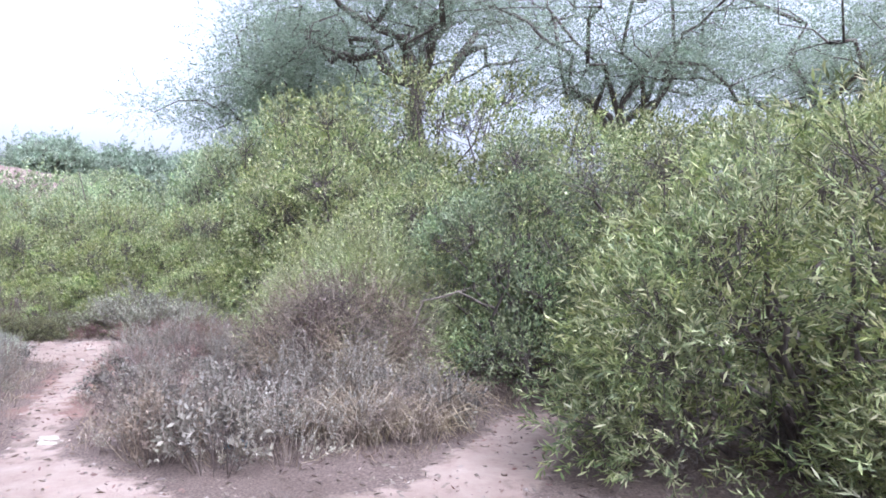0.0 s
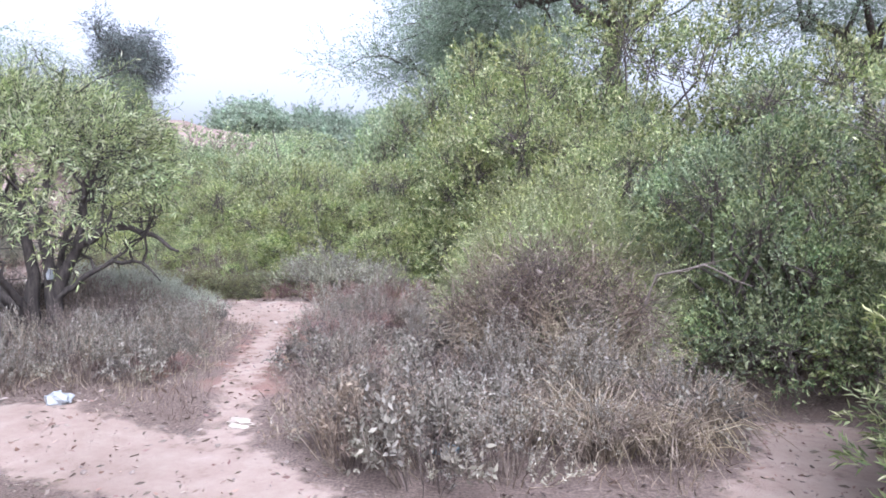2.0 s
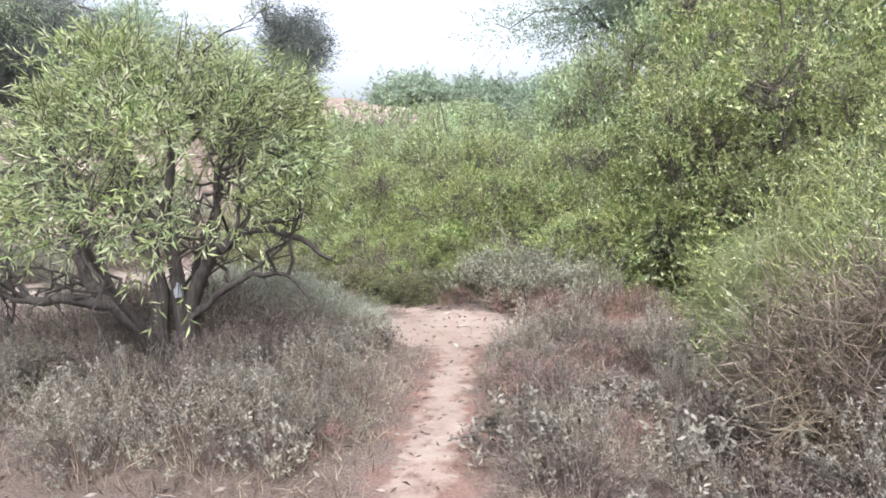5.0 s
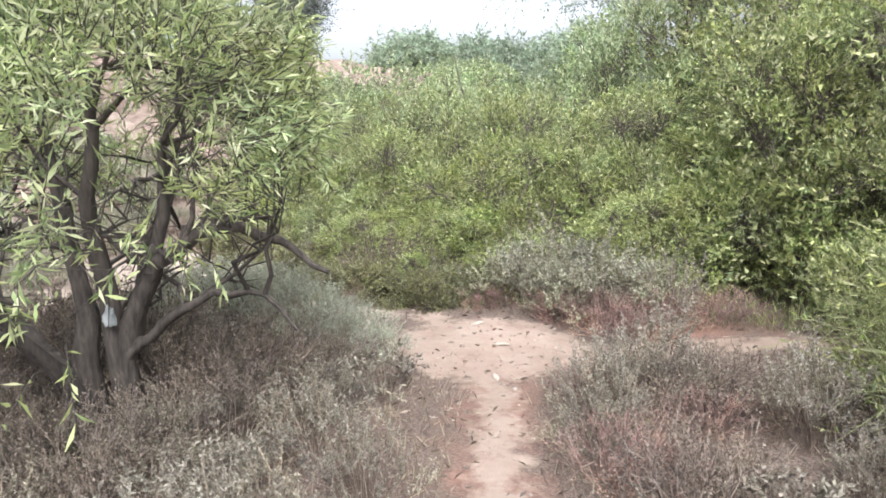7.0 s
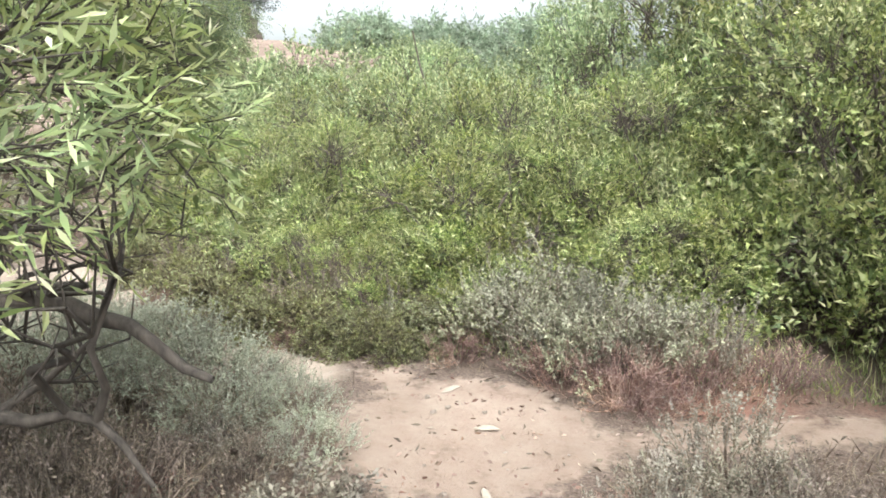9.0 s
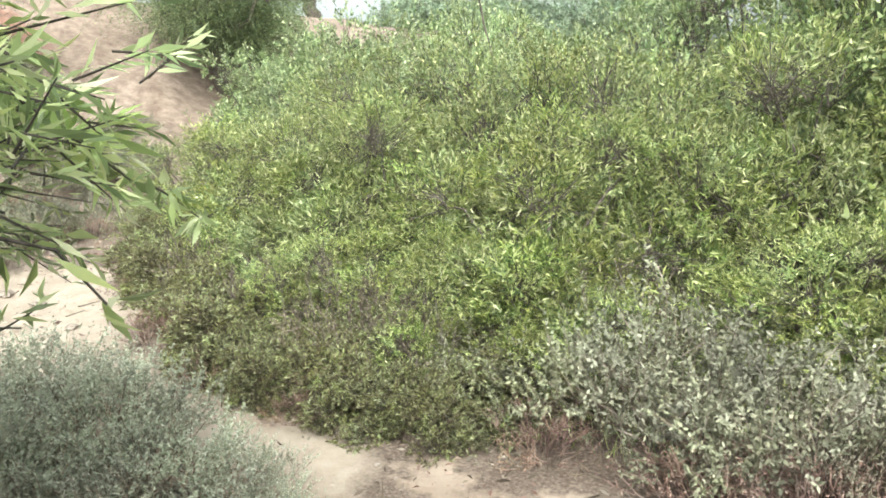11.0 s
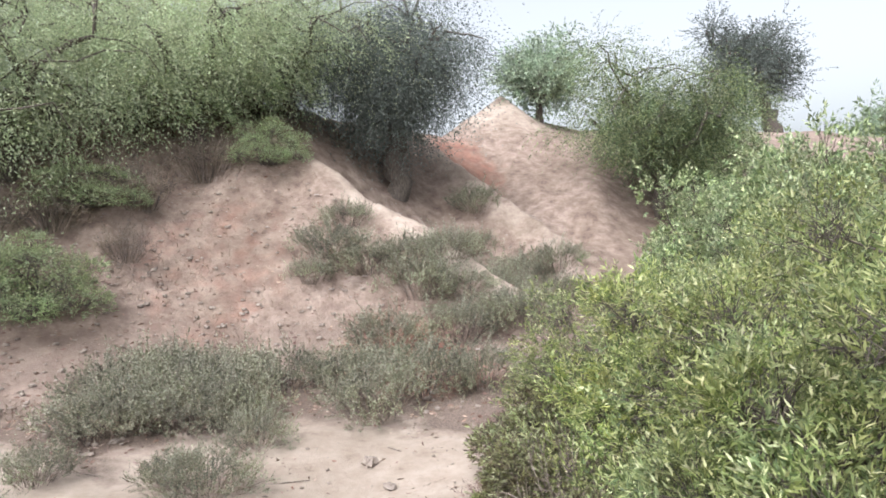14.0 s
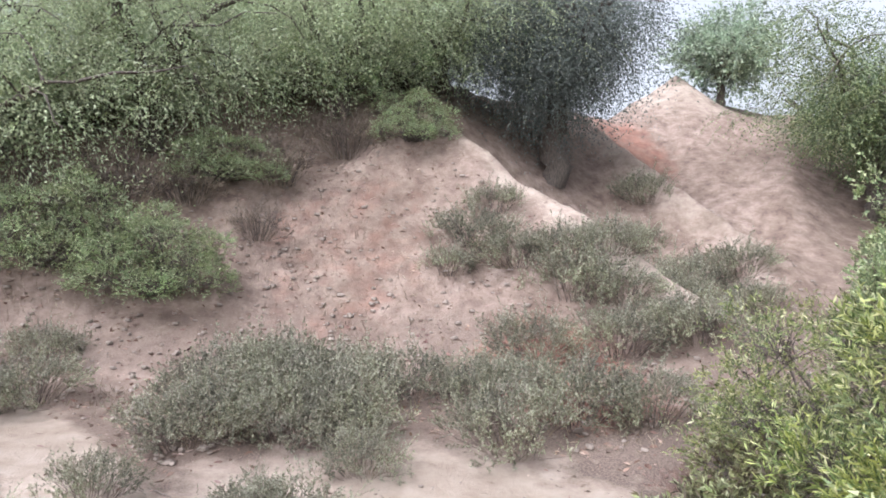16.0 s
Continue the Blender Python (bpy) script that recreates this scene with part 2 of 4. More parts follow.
def joined(*geos):
    vs, fs, o = [], [], 0
    for v, f in geos:
        vs.append(v), fs.append(f + o)
        o += len(v)
    return np.concatenate(vs), np.concatenate(fs)


def limb_geo(path, radii, sides=7):
    """A round limb along a path of points."""
    path, radii = np.asarray(path, float), np.asarray(radii, float)
    n = len(path)
    way = unit(np.gradient(path, axis=0))
    s = unit(np.cross(way, np.array([0.31, 0.83, 0.21])))
    u = np.cross(way, s)
    a = np.arange(sides) * 2 * math.pi / sides
    knob = 1 + 0.12 * rng.normal(size=(n, sides, 1)).clip(-1.5, 1.5)
    v = path[:, None] + (s[:, None] * np.cos(a)[None, :, None] + u[:, None] * np.sin(a)[None, :, None]) * radii[:, None, None] * knob
    i, j = np.arange(n - 1)[:, None] * sides, np.arange(sides)[None]
    k = (j + 1) % sides
    return v.reshape(-1, 3), np.stack([i + j, i + k, i + sides + k, i + sides + j], -1).reshape(-1, 4)


def bent(a, b, sag, steps=6, wob=0.03):
    """A wavering line from a to b that rises (or sags) midway."""
    a, b = np.asarray(a, float), np.asarray(b, float)
    t = np.linspace(0, 1, steps)[:, None]
    p = a + (b - a) * t + np.array([0, 0, 1.0]) * (sag * 4 * t * (1 - t))
    d = np.linalg.norm(b - a)
    p[1:-1] += rng.normal(size=(steps - 2, 3)) * wob * d
    return p


def part(name, geo, mat, parent, label=""):
    ob = new(name, quads(name, *geo, mat) if isinstance(geo, tuple) else geo)
    ob.parent = parent
    return tagged(ob, label)


def thing(name, label, category, group="", at=(0, 0, 0)):
    ob = new(name)
    ob.empty_display_size = 0.2
    ob.location = at
    return tagged(ob, label, category, group)


def shoots(base, way, length, count, leaf, width, droop=0.0, spread=0.75, make=leaf_geo):
    """Leafy shoots: leaves stand along each one. Returns leaves and the thin stalks."""
    n = len(base)
    length = np.broadcast_to(length, n)
    f = np.tile(np.linspace(0.12, 1.0, count), n)
    i = np.repeat(np.arange(n), count)
    p = base[i] + way[i] * (length[i] * f)[:, None]
    p[:, 2] -= droop * (length[i] * f**2)
    w = way[i].copy()
    w[:, 2] -= 2 * droop * f
    w = unit(unit(w) + scatter_dirs(len(i)) * spread)
    size = rng.uniform(0.65, 1.2, len(i))
    end = base + way * length[:, None]
    end[:, 2] -= droop * length
    return make(p, w, leaf * size, width * size), twig_geo(base, end, 0.0035, 0.0015)


# ---- lie of the land ----
HEADS = [-180, -60, -15, 5, 24, 38, 50, 58, 72, 85, 110, 150, 180]
FOOT = [30, 30, 22, 14, 11, 13, 13, 14, 10.5, 9.5, 9.5, 14, 30]
WIDE = [10, 10, 12, 14, 13, 24, 14, 13, 9.0, 8.4, 8.2, 10, 10]
TOP = [0, 0, 0.8, 2.0, 3.5, 5.8, 5.2, 5.0, 5.0, 5.0, 4.6, 2.5, 0]


def step(s):
    s = np.clip(s, 0, 1)
    return s * s * (3 - 2 * s)


def ridge(x, y, a, b, slope):
    """A spur from a to b, each (x, y, height), falling off to both sides."""
    ax, ay, az = a
    bx, by, bz = b
    t = np.clip(((x - ax) * (bx - ax) + (y - ay) * (by - ay)) / ((bx - ax) ** 2 + (by - ay) ** 2), 0, 1)
    return az + (bz - az) * t - slope * np.hypot(x - ax - t * (bx - ax), y - ay - t * (by - ay))


def hill_part(x, y):
    dx, dy = x + 5, y - 8
    head, d = np.degrees(np.arctan2(-dx, dy)), np.hypot(dx, dy)
    foot, wide, top = np.interp(head, HEADS, FOOT), np.interp(head, HEADS, WIDE), np.interp(head, HEADS, TOP)
    return top * step((d - foot) / wide)


def land(x, y):
    x, y = np.asarray(x, float), np.asarray(y, float)
    base = hill_part(x, y)
    k = 5.0
    spurs = [ridge(x, y, (-15.2, 14.9, 0.95), (-19.6, 12.3, 3.8), 0.72), ridge(x, y, (-18.2, 18.6, 1.3), (-24.0, 17.4, 4.6), 0.8),
             ridge(x, y, (-27.0, 22.0, 6.6), (-31.0, 25.0, 7.2), 0.75)]
    z = np.log(np.exp(k * np.clip(base, -5, 9)) + sum(np.exp(k * np.clip(s, -5, 9)) for s in spurs)) / k
    z = np.where(np.maximum.reduce(spurs) < -1.5, base, z)
    rough = np.clip(z, 0, 1)
    z = z + 0.035 * np.sin(1.3 * x + 0.7) * np.cos(1.1 * y) + 0.02 * np.sin(3.1 * x + 0.4 * y) * np.sin(2.7 * y + 1)
    z = z + rough * (0.07 * np.sin(2.3 * x + 1.7 * y) * np.sin(1.9 * y - 0.6 * x) + 0.04 * np.sin(5.3 * x - 2 * y) * np.sin(4.7 * y + x))
    z = z - 0.24 * np.exp(-((x + 10.6) ** 2 / 8 + (y - 10.4) ** 2 / 6)) - 0.28 * np.exp(-((x - 0.8) ** 2 / 2 + (y - 7.0) ** 2 / 3))
    return z


def trail(x, y, line, width):
    """1 on a trodden line or a crest, falling to 0 at its edges."""
    d = np.full(np.shape(x), 99.0)
    for (ax, ay), (bx, by) in zip(line, line[1:]):
        t = np.clip(((x - ax) * (bx - ax) + (y - ay) * (by - ay)) / ((bx - ax) ** 2 + (by - ay) ** 2), 0, 1)
        d = np.minimum(d, np.hypot(x - ax - t * (bx - ax), y - ay - t * (by - ay)))
    return np.clip(1.35 - d / width, 0, 1)


def blot(x, y, cx, cy, rx, ry):
    return np.clip(1.7 - 1.1 * np.hypot((x - cx) / rx, (y - cy) / ry), 0, 1)


FOOTPATH = [(-2.3, 3.8), (-2.95, 5.0), (-3.33, 5.76), (-3.6, 6.5), (-3.85, 7.1), (-4.17, 7.85), (-4.68, 8.85), (-5.6, 9.65)]


def sand_at(x, y):
    s = trail(x, y, FOOTPATH, 0.3) - 0.36
    s = np.maximum(s, trail(x, y, [(-8, 3.9), (-4.2, 4.6), (-2.6, 4.2), (-1.2, 3.2), (0, -2)], 0.5))
    s = np.maximum(s, trail(x, y, [(-1.2, 3.2), (0.1, 4.0), (0.65, 5.3), (0.9, 6.5)], 0.42))
    s = np.maximum(s, blot(x, y, -4.75, 9.0, 0.68, 0.62))
    return np.maximum(s, 0.62 * trail(x, y, [(-4.4, 9.0), (-3.2, 9.5), (-2.2, 9.9)], 0.3))


def white_at(x, y):
    s = trail(x, y, [(-6.2, 9.4), (-7.2, 9.55), (-8.6, 9.8)], 0.5)
    s = np.maximum(s, blot(x, y, -10.75, 10.4, 1.85, 1.7))
    # paler stripes along the crests of two spurs, and a paler cliff
    s = np.maximum(s, 0.55 * trail(x, y, [(-15.0, 14.7), (-19.2, 12.7)], 0.5))
    s = np.maximum(s, 0.54 * trail(x, y, [(-18.0, 18.4), (-23.0, 17.4)], 0.5))
    s = np.maximum(s, 0.6 * blot(x, y, -26.8, 22.0, 2.2, 2.0))
    return np.maximum(s, trail(x, y, [(-11, 9.0), (-12.8, 8.0), (-15, 6.4)], 0.5))


def hill_at(x, y):
    return 0.5 * np.clip((-11.5 - x) / 1.5, 0, 1) + 0.75 * np.clip(land(x, y) - 0.35, 0, 1) * (y < 60)


def red_at(x, y):
    return np.maximum.reduce([blot(x, y, -14.1, 12.7, 1.3, 0.9), blot(x, y, -24.2, 19.0, 1.8, 0.9) * 0.65,
                              blot(x, y, -3.6, 9.9, 1.0, 0.4) * 0.55, blot(x, y, -17.2, 10.6, 1.6, 1.5) * 0.36, trail(x, y, [(-3.3, 5.8), (-3.9, 7.2), (-4.4, 8.2)], 0.45) * 0.5])


def build_ground():
    far = np.array([1.0, 2, 3.5, 5.5, 8, 11, 15, 20, 27, 36, 50, 75, 120, 250, 600, 1500, 4000])
    xs = np.concatenate([-24 - far[::-1], np.arange(-24, 5.01, 0.12), 5 + far])
    ys = np.concatenate([-2 - far[::-1], np.arange(-2, 24.01, 0.12), 24 + far])
    gx, gy = np.meshgrid(xs, ys)
    z = land(gx, gy)
    ny, nx = gx.shape
    i = (np.arange(ny - 1)[:, None] * nx + np.arange(nx - 1)[None]).ravel()
    me = quads("ground", np.stack([gx, gy, z], -1).reshape(-1, 3), np.stack([i, i + 1, i + nx + 1, i + nx], -1), EARTH)
    for name, f in (("sand", sand_at), ("white", white_at), ("hill", hill_at), ("red", red_at)):
        me.attributes.new(name, "FLOAT", "POINT").data.foreach_set("value", f(gx, gy).astype(np.float32).ravel())
    me.polygons.foreach_set("use_smooth", [True] * len(me.polygons))
    return tagged(new("ground", me), "pinkish sandy earth with trodden paths and a bare hillside", "ground", kind="structure")


build_ground()


def put(proto, x, y, scale=1.0, tall=1.0, turn=0.0, sink=0.03):
    """A copy of a plant on the ground."""
    m = Matrix.Translation((x, y, float(land(x, y)) - sink)) @ Matrix.Rotation(turn, 4, "Z") @ Matrix.Diagonal((scale, scale, scale * tall, 1))
    return copy_thing(proto, m)


# ---- green bushes ----
def bush_parts(r, h, clumps, per_clump, leaf, width, leaves=9, droop=0.08, wands=10, make=blade_geo, clump=(0.22, 0.38)):
    """A bush: rounded clumps of leafy shoots over a dome, with gaps between them, and bare stems and dead twigs inside;
    the dark twigs stand in for shade there.
    """
    bases, ways, lengths, stems = [], [], [], []
    k = np.arange(clumps)
    az = k * 2.39996 + rng.uniform(-0.5, 0.5, clumps)
    up = np.clip(((k + 0.5) / clumps) ** 1.15 + rng.uniform(-0.1, 0.1, clumps), 0.02, 1)
    az, up = np.append(az, np.arange(11) * 0.571), np.append(up, rng.uniform(-0.02, 0.1, 11))
    for a, u in zip(az, up):
        q = math.sqrt(max(0.04, 1 - u**2.2))
        c = np.array([math.cos(a) * r * 0.78 * q, math.sin(a) * r * 0.78 * q, h * (0.1 + 0.82 * u)]) * rng.uniform(0.72, 1.14)
        lr = r * rng.uniform(*clump)
        out = unit(c * np.array([1, 1, 0.6]))
        n = int(per_clump * rng.uniform(0.7, 1.3))
        d = unit(scatter_dirs(n) + out * 0.55 + np.array([0, 0, 0.35]))
        turn = np.arctan2(d[:, 1], d[:, 0])
        knob = 1 + 0.2 * np.sin(3 * turn + a * 5) * np.sin(4 * d[:, 2] + a) + 0.12 * np.sin(6 * turn + a)
        p = c + d * np.array([1, 1, 0.85]) * (lr * knob * rng.uniform(0.3, 1.0, n) ** 0.35)[:, None]
        p[:, 2] = np.maximum(p[:, 2], 0.02 * h + 0.1 * rng.random(n))
        bases.append(p)
        ways.append(unit(d * 0.8 + np.array([0, 0, 0.4]) + rng.normal(size=(n, 3)) * 0.32))
        lengths.append((rng.uniform(0.05, 0.16, n) + 0.14 * np.clip(d[:, 2], 0, 1) * rng.random(n) ** 2) * (0.7 + 0.25 * r))
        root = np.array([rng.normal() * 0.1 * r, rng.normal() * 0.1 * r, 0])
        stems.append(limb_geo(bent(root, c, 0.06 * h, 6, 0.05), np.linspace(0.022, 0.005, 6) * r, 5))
        # dark twigs fill each clump, put in as its inner shade
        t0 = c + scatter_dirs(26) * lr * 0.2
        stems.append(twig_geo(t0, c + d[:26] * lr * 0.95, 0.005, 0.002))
        if rng.random() < wands / clumps:
            bases.append(c + out * lr * 0.8 + rng.normal(size=(2, 3)) * 0.08)
            ways.append(unit(out + np.array([0, 0, 0.9]) + rng.normal(size=(2, 3)) * 0.3))
            lengths.append(rng.uniform(0.25, 0.5, 2) * r * 0.55)
    bases, ways, lengths = np.concatenate(bases), np.concatenate(ways), np.concatenate(lengths)
    lv, _ = shoots(bases, ways, lengths, leaves, leaf, width, droop, 0.95, make)
    m = 1300
    inner = scatter_dirs(m) * np.array([r, r, h * 0.45]) * rng.uniform(0.1, 0.62, (m, 1)) + np.array([0, 0, h * 0.4])
    inner[:, 2] = np.maximum(inner[:, 2], 0.05)
    core = make(inner, scatter_dirs(m), leaf * 1.2, width * 2.2)
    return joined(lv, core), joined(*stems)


def make_bush(label, mat, **kw):
    ob = thing("bush", label, "bush", "bushes of the thicket")
    crown, stems = bush_parts(**kw)
    part("foliage", crown, mat, ob)
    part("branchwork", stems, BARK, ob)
    return ob


protos = []


def proto(ob):
    protos.append(ob)
    return ob


near_olive = proto(make_bush("dense olive-green willow-leaved bush beside the sandy path", OLIVE, r=1.5, h=2.2, clumps=36, per_clump=135, leaf=0.068, width=0.0125, make=leaf_geo))
near_lime = proto(make_bush("bright yellow-green leafy bush in the thicket", LIME, r=1.4, h=1.7, clumps=28, per_clump=115, leaf=0.066, width=0.013, make=leaf_geo))
near_fresh = proto(make_bush("fresh green narrow-leaved bush beside the sand", OLIVE, r=1.4, h=1.7, clumps=28, per_clump=115, leaf=0.066, width=0.014, make=leaf_geo))
low_sprig = proto(make_bush("low half-dry leafy bush at the foot of the thicket", DRYING, r=1.4, h=1.7, clumps=20, per_clump=80, leaf=0.11, width=0.03, make=leaf_geo))
near_sprig = proto(make_bush("dull green leafy bush in the thicket", OLIVE, r=1.4, h=1.7, clumps=28, per_clump=100, leaf=0.055, width=0.017))
mid_olive = proto(make_bush("tall dull-green bush in the thicket", OLIVE, r=1.5, h=2.4, clumps=34, per_clump=110, leaf=0.062, width=0.022))
mid_dark = proto(make_bush("shady dark green small-leaved bush", SHADE_LEAF, r=1.4, h=2.3, clumps=30, per_clump=110, leaf=0.055, width=0.02))
mid_grey = proto(make_bush("grey-green bush with small leaves", GREY_LEAF, r=1.5, h=2.2, clumps=30, per_clump=100, leaf=0.062, width=0.022))
far_grey = proto(make_bush("pale green bush on the far bank", GREY_LEAF, r=1.5, h=2.2, clumps=22, per_clump=55, leaf=0.09, width=0.042))

# (x, y, size, height factor)
PLANTED = (
    (near_olive, [(2.5, 4.5, 1.12, 0.92), (3.4, 3.0, 0.95, 0.82)]),
    (mid_dark, [(0.95, 8.3, 1.0, 1.15), (-0.2, 10.4, 0.8, 1.2), (-3.4, 13.7, 0.75, 1.35), (-7.3, 15.9, 0.8, 1.1), (-1.6, 15.6, 1.3, 1.2)]),
    (mid_olive, [(2.7, 7.7, 1.1, 1.0), (-0.6, 9.6, 0.85, 1.1), (-1.7, 12.4, 1.4, 1.08), (0.25, 13.4, 1.75, 1.05), (-2.3, 12.1, 1.05, 1.15), (-1.2, 10.7, 0.9, 1.05),
                 (2.6, 11.5, 1.35, 1.05), (5.2, 9.5, 1.4, 0.95), (-3.0, 14.6, 1.2, 1.4), (5.2, 13.5, 1.5, 1.0)]),
    (mid_grey, [(-4.2, 15.2, 1.25, 1.45), (-5.8, 16.4, 1.1, 1.3), (-7.6, 14.9, 0.95, 1.2), (-8.8, 17.5, 1.1, 1.1), (-9.6, 16.0, 0.95, 1.1), (-11.0, 17.0, 0.9, 0.9), (-16.6, 8.2, 0.66, 0.75),
                (-17.0, 6.9, 0.68, 0.8), (-18.6, 8.9, 0.6, 0.6), (-18.9, 12.0, 0.5, 0.75), (-19.6, 6.6, 1.1, 0.8), (-20.6, 9.8, 1.1, 0.8), (-22.2, 12.2, 1.2, 0.8), (-19.0, 4.4, 1.1, 0.8)]),
    (far_grey, [(-11.5, 21.5, 1.1, 1.05), (-9.5, 20.5, 1.2, 0.9), (-13.4, 22.5, 1.0, 0.6), (-15.4, 19.6, 1.0, 1.1), (-12.8, 19.2, 1.1, 1.3), (-16.8, 21.6, 1.0, 0.9), (-14.0, 20.8, 1.1, 1.15), (-12.0, 18.0, 0.95, 1.2), (-10.4, 18.8, 0.9, 0.9), (-7.2, 18.6, 1.1, 1.0),
                (-17.5, 25.5, 1.0, 0.5), (-18.2, 23.6, 1.1, 0.55), (-20.8, 25.2, 1.2, 0.5), (-22.5, 27.5, 1.2, 0.5), (-12.5, 26.0, 1.1, 0.6)]),
    (near_lime, [(-5.6, 11.6, 0.85, 0.95), (-9.1, 12.7, 0.85, 0.95), (-3.9, 11.2, 0.6, 0.85), (-6.1, 10.75, 0.46, 0.95), (-5.4, 10.8, 0.44, 0.9), (-7.0, 10.95, 0.48, 0.95)]),
    (near_fresh, [(-7.3, 11.9, 0.85, 0.95), (-4.2, 12.4, 0.95, 1.0), (-8.2, 12.0, 0.6, 0.8)]),
    (low_sprig, [(-6.15, 9.98, 0.24, 0.9), (-5.7, 10.05, 0.24, 0.9), (-6.75, 10.05, 0.26, 0.9), (-7.3, 10.25, 0.28, 0.9), (-6.4, 10.25, 0.34, 0.8), (-7.55, 10.55, 0.4, 0.8), (-5.55, 10.4, 0.32, 0.8), (-8.4, 11.15, 0.4, 0.8), (-9.5, 11.75, 0.42, 0.8), (-10.2, 12.3, 0.5, 0.8)]),
    (near_sprig, [(-8.0, 12.6, 0.95, 1.0), (-10.7, 13.5, 0.85, 0.95), (-6.6, 13.4, 1.1, 1.15), (-8.7, 14.6, 1.1, 1.2), (-5.0, 13.8, 1.0, 1.2), (-10.3, 15.6, 1.0, 1.1)]),
)
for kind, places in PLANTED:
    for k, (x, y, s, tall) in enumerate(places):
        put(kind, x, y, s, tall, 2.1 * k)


# ---- the leaning willow-leaved tree beside the path ----
def near_tree(x, y):
    ob = thing("small_tree", "many-stemmed small tree with narrow grey-green leaves", "tree", at=(x, y, float(land(x, y)) - 0.04))
    # each stem: points (across, away, up) and its girth at both ends
    stems = [([(-0.1, 0, 0), (-0.2, 0, 0.4), (-0.42, 0, 0.64), (-0.66, 0.05, 0.82), (-0.78, 0.1, 1.15), (-0.75, 0.2, 1.7)], 0.085, 0.022),
             ([(-0.4, 0, 0.62), (-0.8, -0.1, 0.72), (-1.15, -0.12, 0.72), (-1.38, -0.2, 0.86), (-1.6, -0.3, 1.25)], 0.05, 0.014),
             ([(-0.04, 0.05, 0), (-0.06, 0.05, 0.7), (-0.16, 0.1, 1.3), (-0.32, 0.2, 1.95)], 0.08, 0.022),
             ([(0.1, 0, 0), (0.1, 0, 0.68), (0.05, 0, 1.15), (0.14, -0.05, 1.75), (0.2, -0.1, 2.05)], 0.075, 0.018),
             ([(0.16, 0, 0), (0.2, 0, 0.68), (0.38, 0, 1.02), (0.72, 0, 1.2), (1.1, -0.05, 1.12), (1.35, -0.1, 0.95)], 0.07, 0.013),
             ([(0.18, -0.04, 0.5), (0.42, -0.06, 0.7), (0.72, -0.1, 0.86), (1.0, -0.12, 0.84), (1.18, -0.2, 0.66)], 0.034, 0.008),
             ([(0.34, 0, 0.95), (0.42, 0.1, 1.45), (0.55, 0.2, 2.1)], 0.04, 0.014),
             ([(0, 0.12, 0), (0.05, 0.5, 0.8), (0.2, 1.0, 1.6)], 0.055, 0.016),
             ([(-0.05, -0.08, 0.2), (-0.25, -0.5, 0.95), (-0.3, -0.9, 1.6)], 0.045, 0.014)]
    across, away = np.array([0.89, 0.45, 0]), np.array([-0.45, 0.89, 0])

    def clear(p):
        """True on the tree's own side of the trodden way past it."""
        px, py = p[:, 0] + x, p[:, 1] + y
        return (3.2 * (px + 3.3) + 1.8 * (py - 5.5) + 2.1 * np.clip(1.75 - p[:, 2], 0, 1) < -1.6) & (py < 8.5)

    tips, twigs, limbs, boughs = [], [], [], []
    for k, (points, thick, thin) in enumerate(stems):
        p = np.array([across * a + away * d + np.array([0, 0, u]) for a, d, u in points])
        p = np.concatenate([bent(a, b, 0, 4, 0.035)[:-1] for a, b in zip(p, p[1:])] + [p[-1:]])
        limbs.append(limb_geo(p, np.linspace(thick, thin, len(p)), 9))
        for j in range(9):
            a = p[rng.integers(len(p) // 3, len(p))]
            d = unit(np.array([a[0], a[1], 0.5]) + rng.normal(size=3) * np.array([0.7, 0.7, 0.6]))
            q = bent(a, a + d * rng.uniform(0.4, 0.95), 0.05, 6, 0.07)
            if not clear(q[-1:])[0]:
                continue
            boughs.append(limb_geo(q, np.linspace(0.016, 0.005, 6), 5))
            for e in (q[2], q[3], q[4], q[5]):
                for _ in range(2):
                    dd = unit(d * 0.5 + rng.normal(size=3) * 0.7)
                    twigs.append((e, e + dd * rng.uniform(0.15, 0.4)))
                    tips.append(e + dd * 0.2)
    # foliage in clumps over an uneven dome
    n = 105
    d = scatter_dirs(n)
    d[:, 2] = np.abs(d[:, 2]) * 1.06 - 0.2
    d[:, :2] *= (1.14 - 0.68 * np.clip(d[:, 2], 0, 1))[:, None]
    centres = d * np.array([1.72, 1.72, 1.28]) * (rng.uniform(0.3, 1.0, n) ** 0.45)[:, None] + np.array([0.0, 0.1, 1.48])
    each = 30
    i = np.repeat(np.arange(n), each)
    size = rng.uniform(0.2, 0.36, n)
    dd = unit(scatter_dirs(len(i)) + unit(d)[i] * 0.4 + np.array([0, 0, 0.25]))
    dome = centres[i] + dd * (size[i] * rng.uniform(0.2, 1.0, len(i)) ** 0.5)[:, None]
    tips = np.array(tips)
    tips = np.concatenate([tips[tips[:, 2] > 1.35], dome[dome[:, 2] > 1.35 - 0.3 * np.hypot(dome[:, 0], dome[:, 1])]])
    tips = tips[clear(tips)]
    ways = unit((tips - np.array([0, 0, 1.2])) * 0.7 + rng.normal(size=tips.shape) * 0.5)
    lengths = rng.uniform(0.12, 0.32, len(tips))
    ok = clear(tips + ways * lengths[:, None])
    lv, st = shoots(tips[ok], ways[ok], lengths[ok], 9, 0.08, 0.0135, 0.2, 0.85)
    a, b = np.array([t[0] for t in twigs]), np.array([t[1] for t in twigs])
    ok = clear(b)
    a, b = a[ok], b[ok]
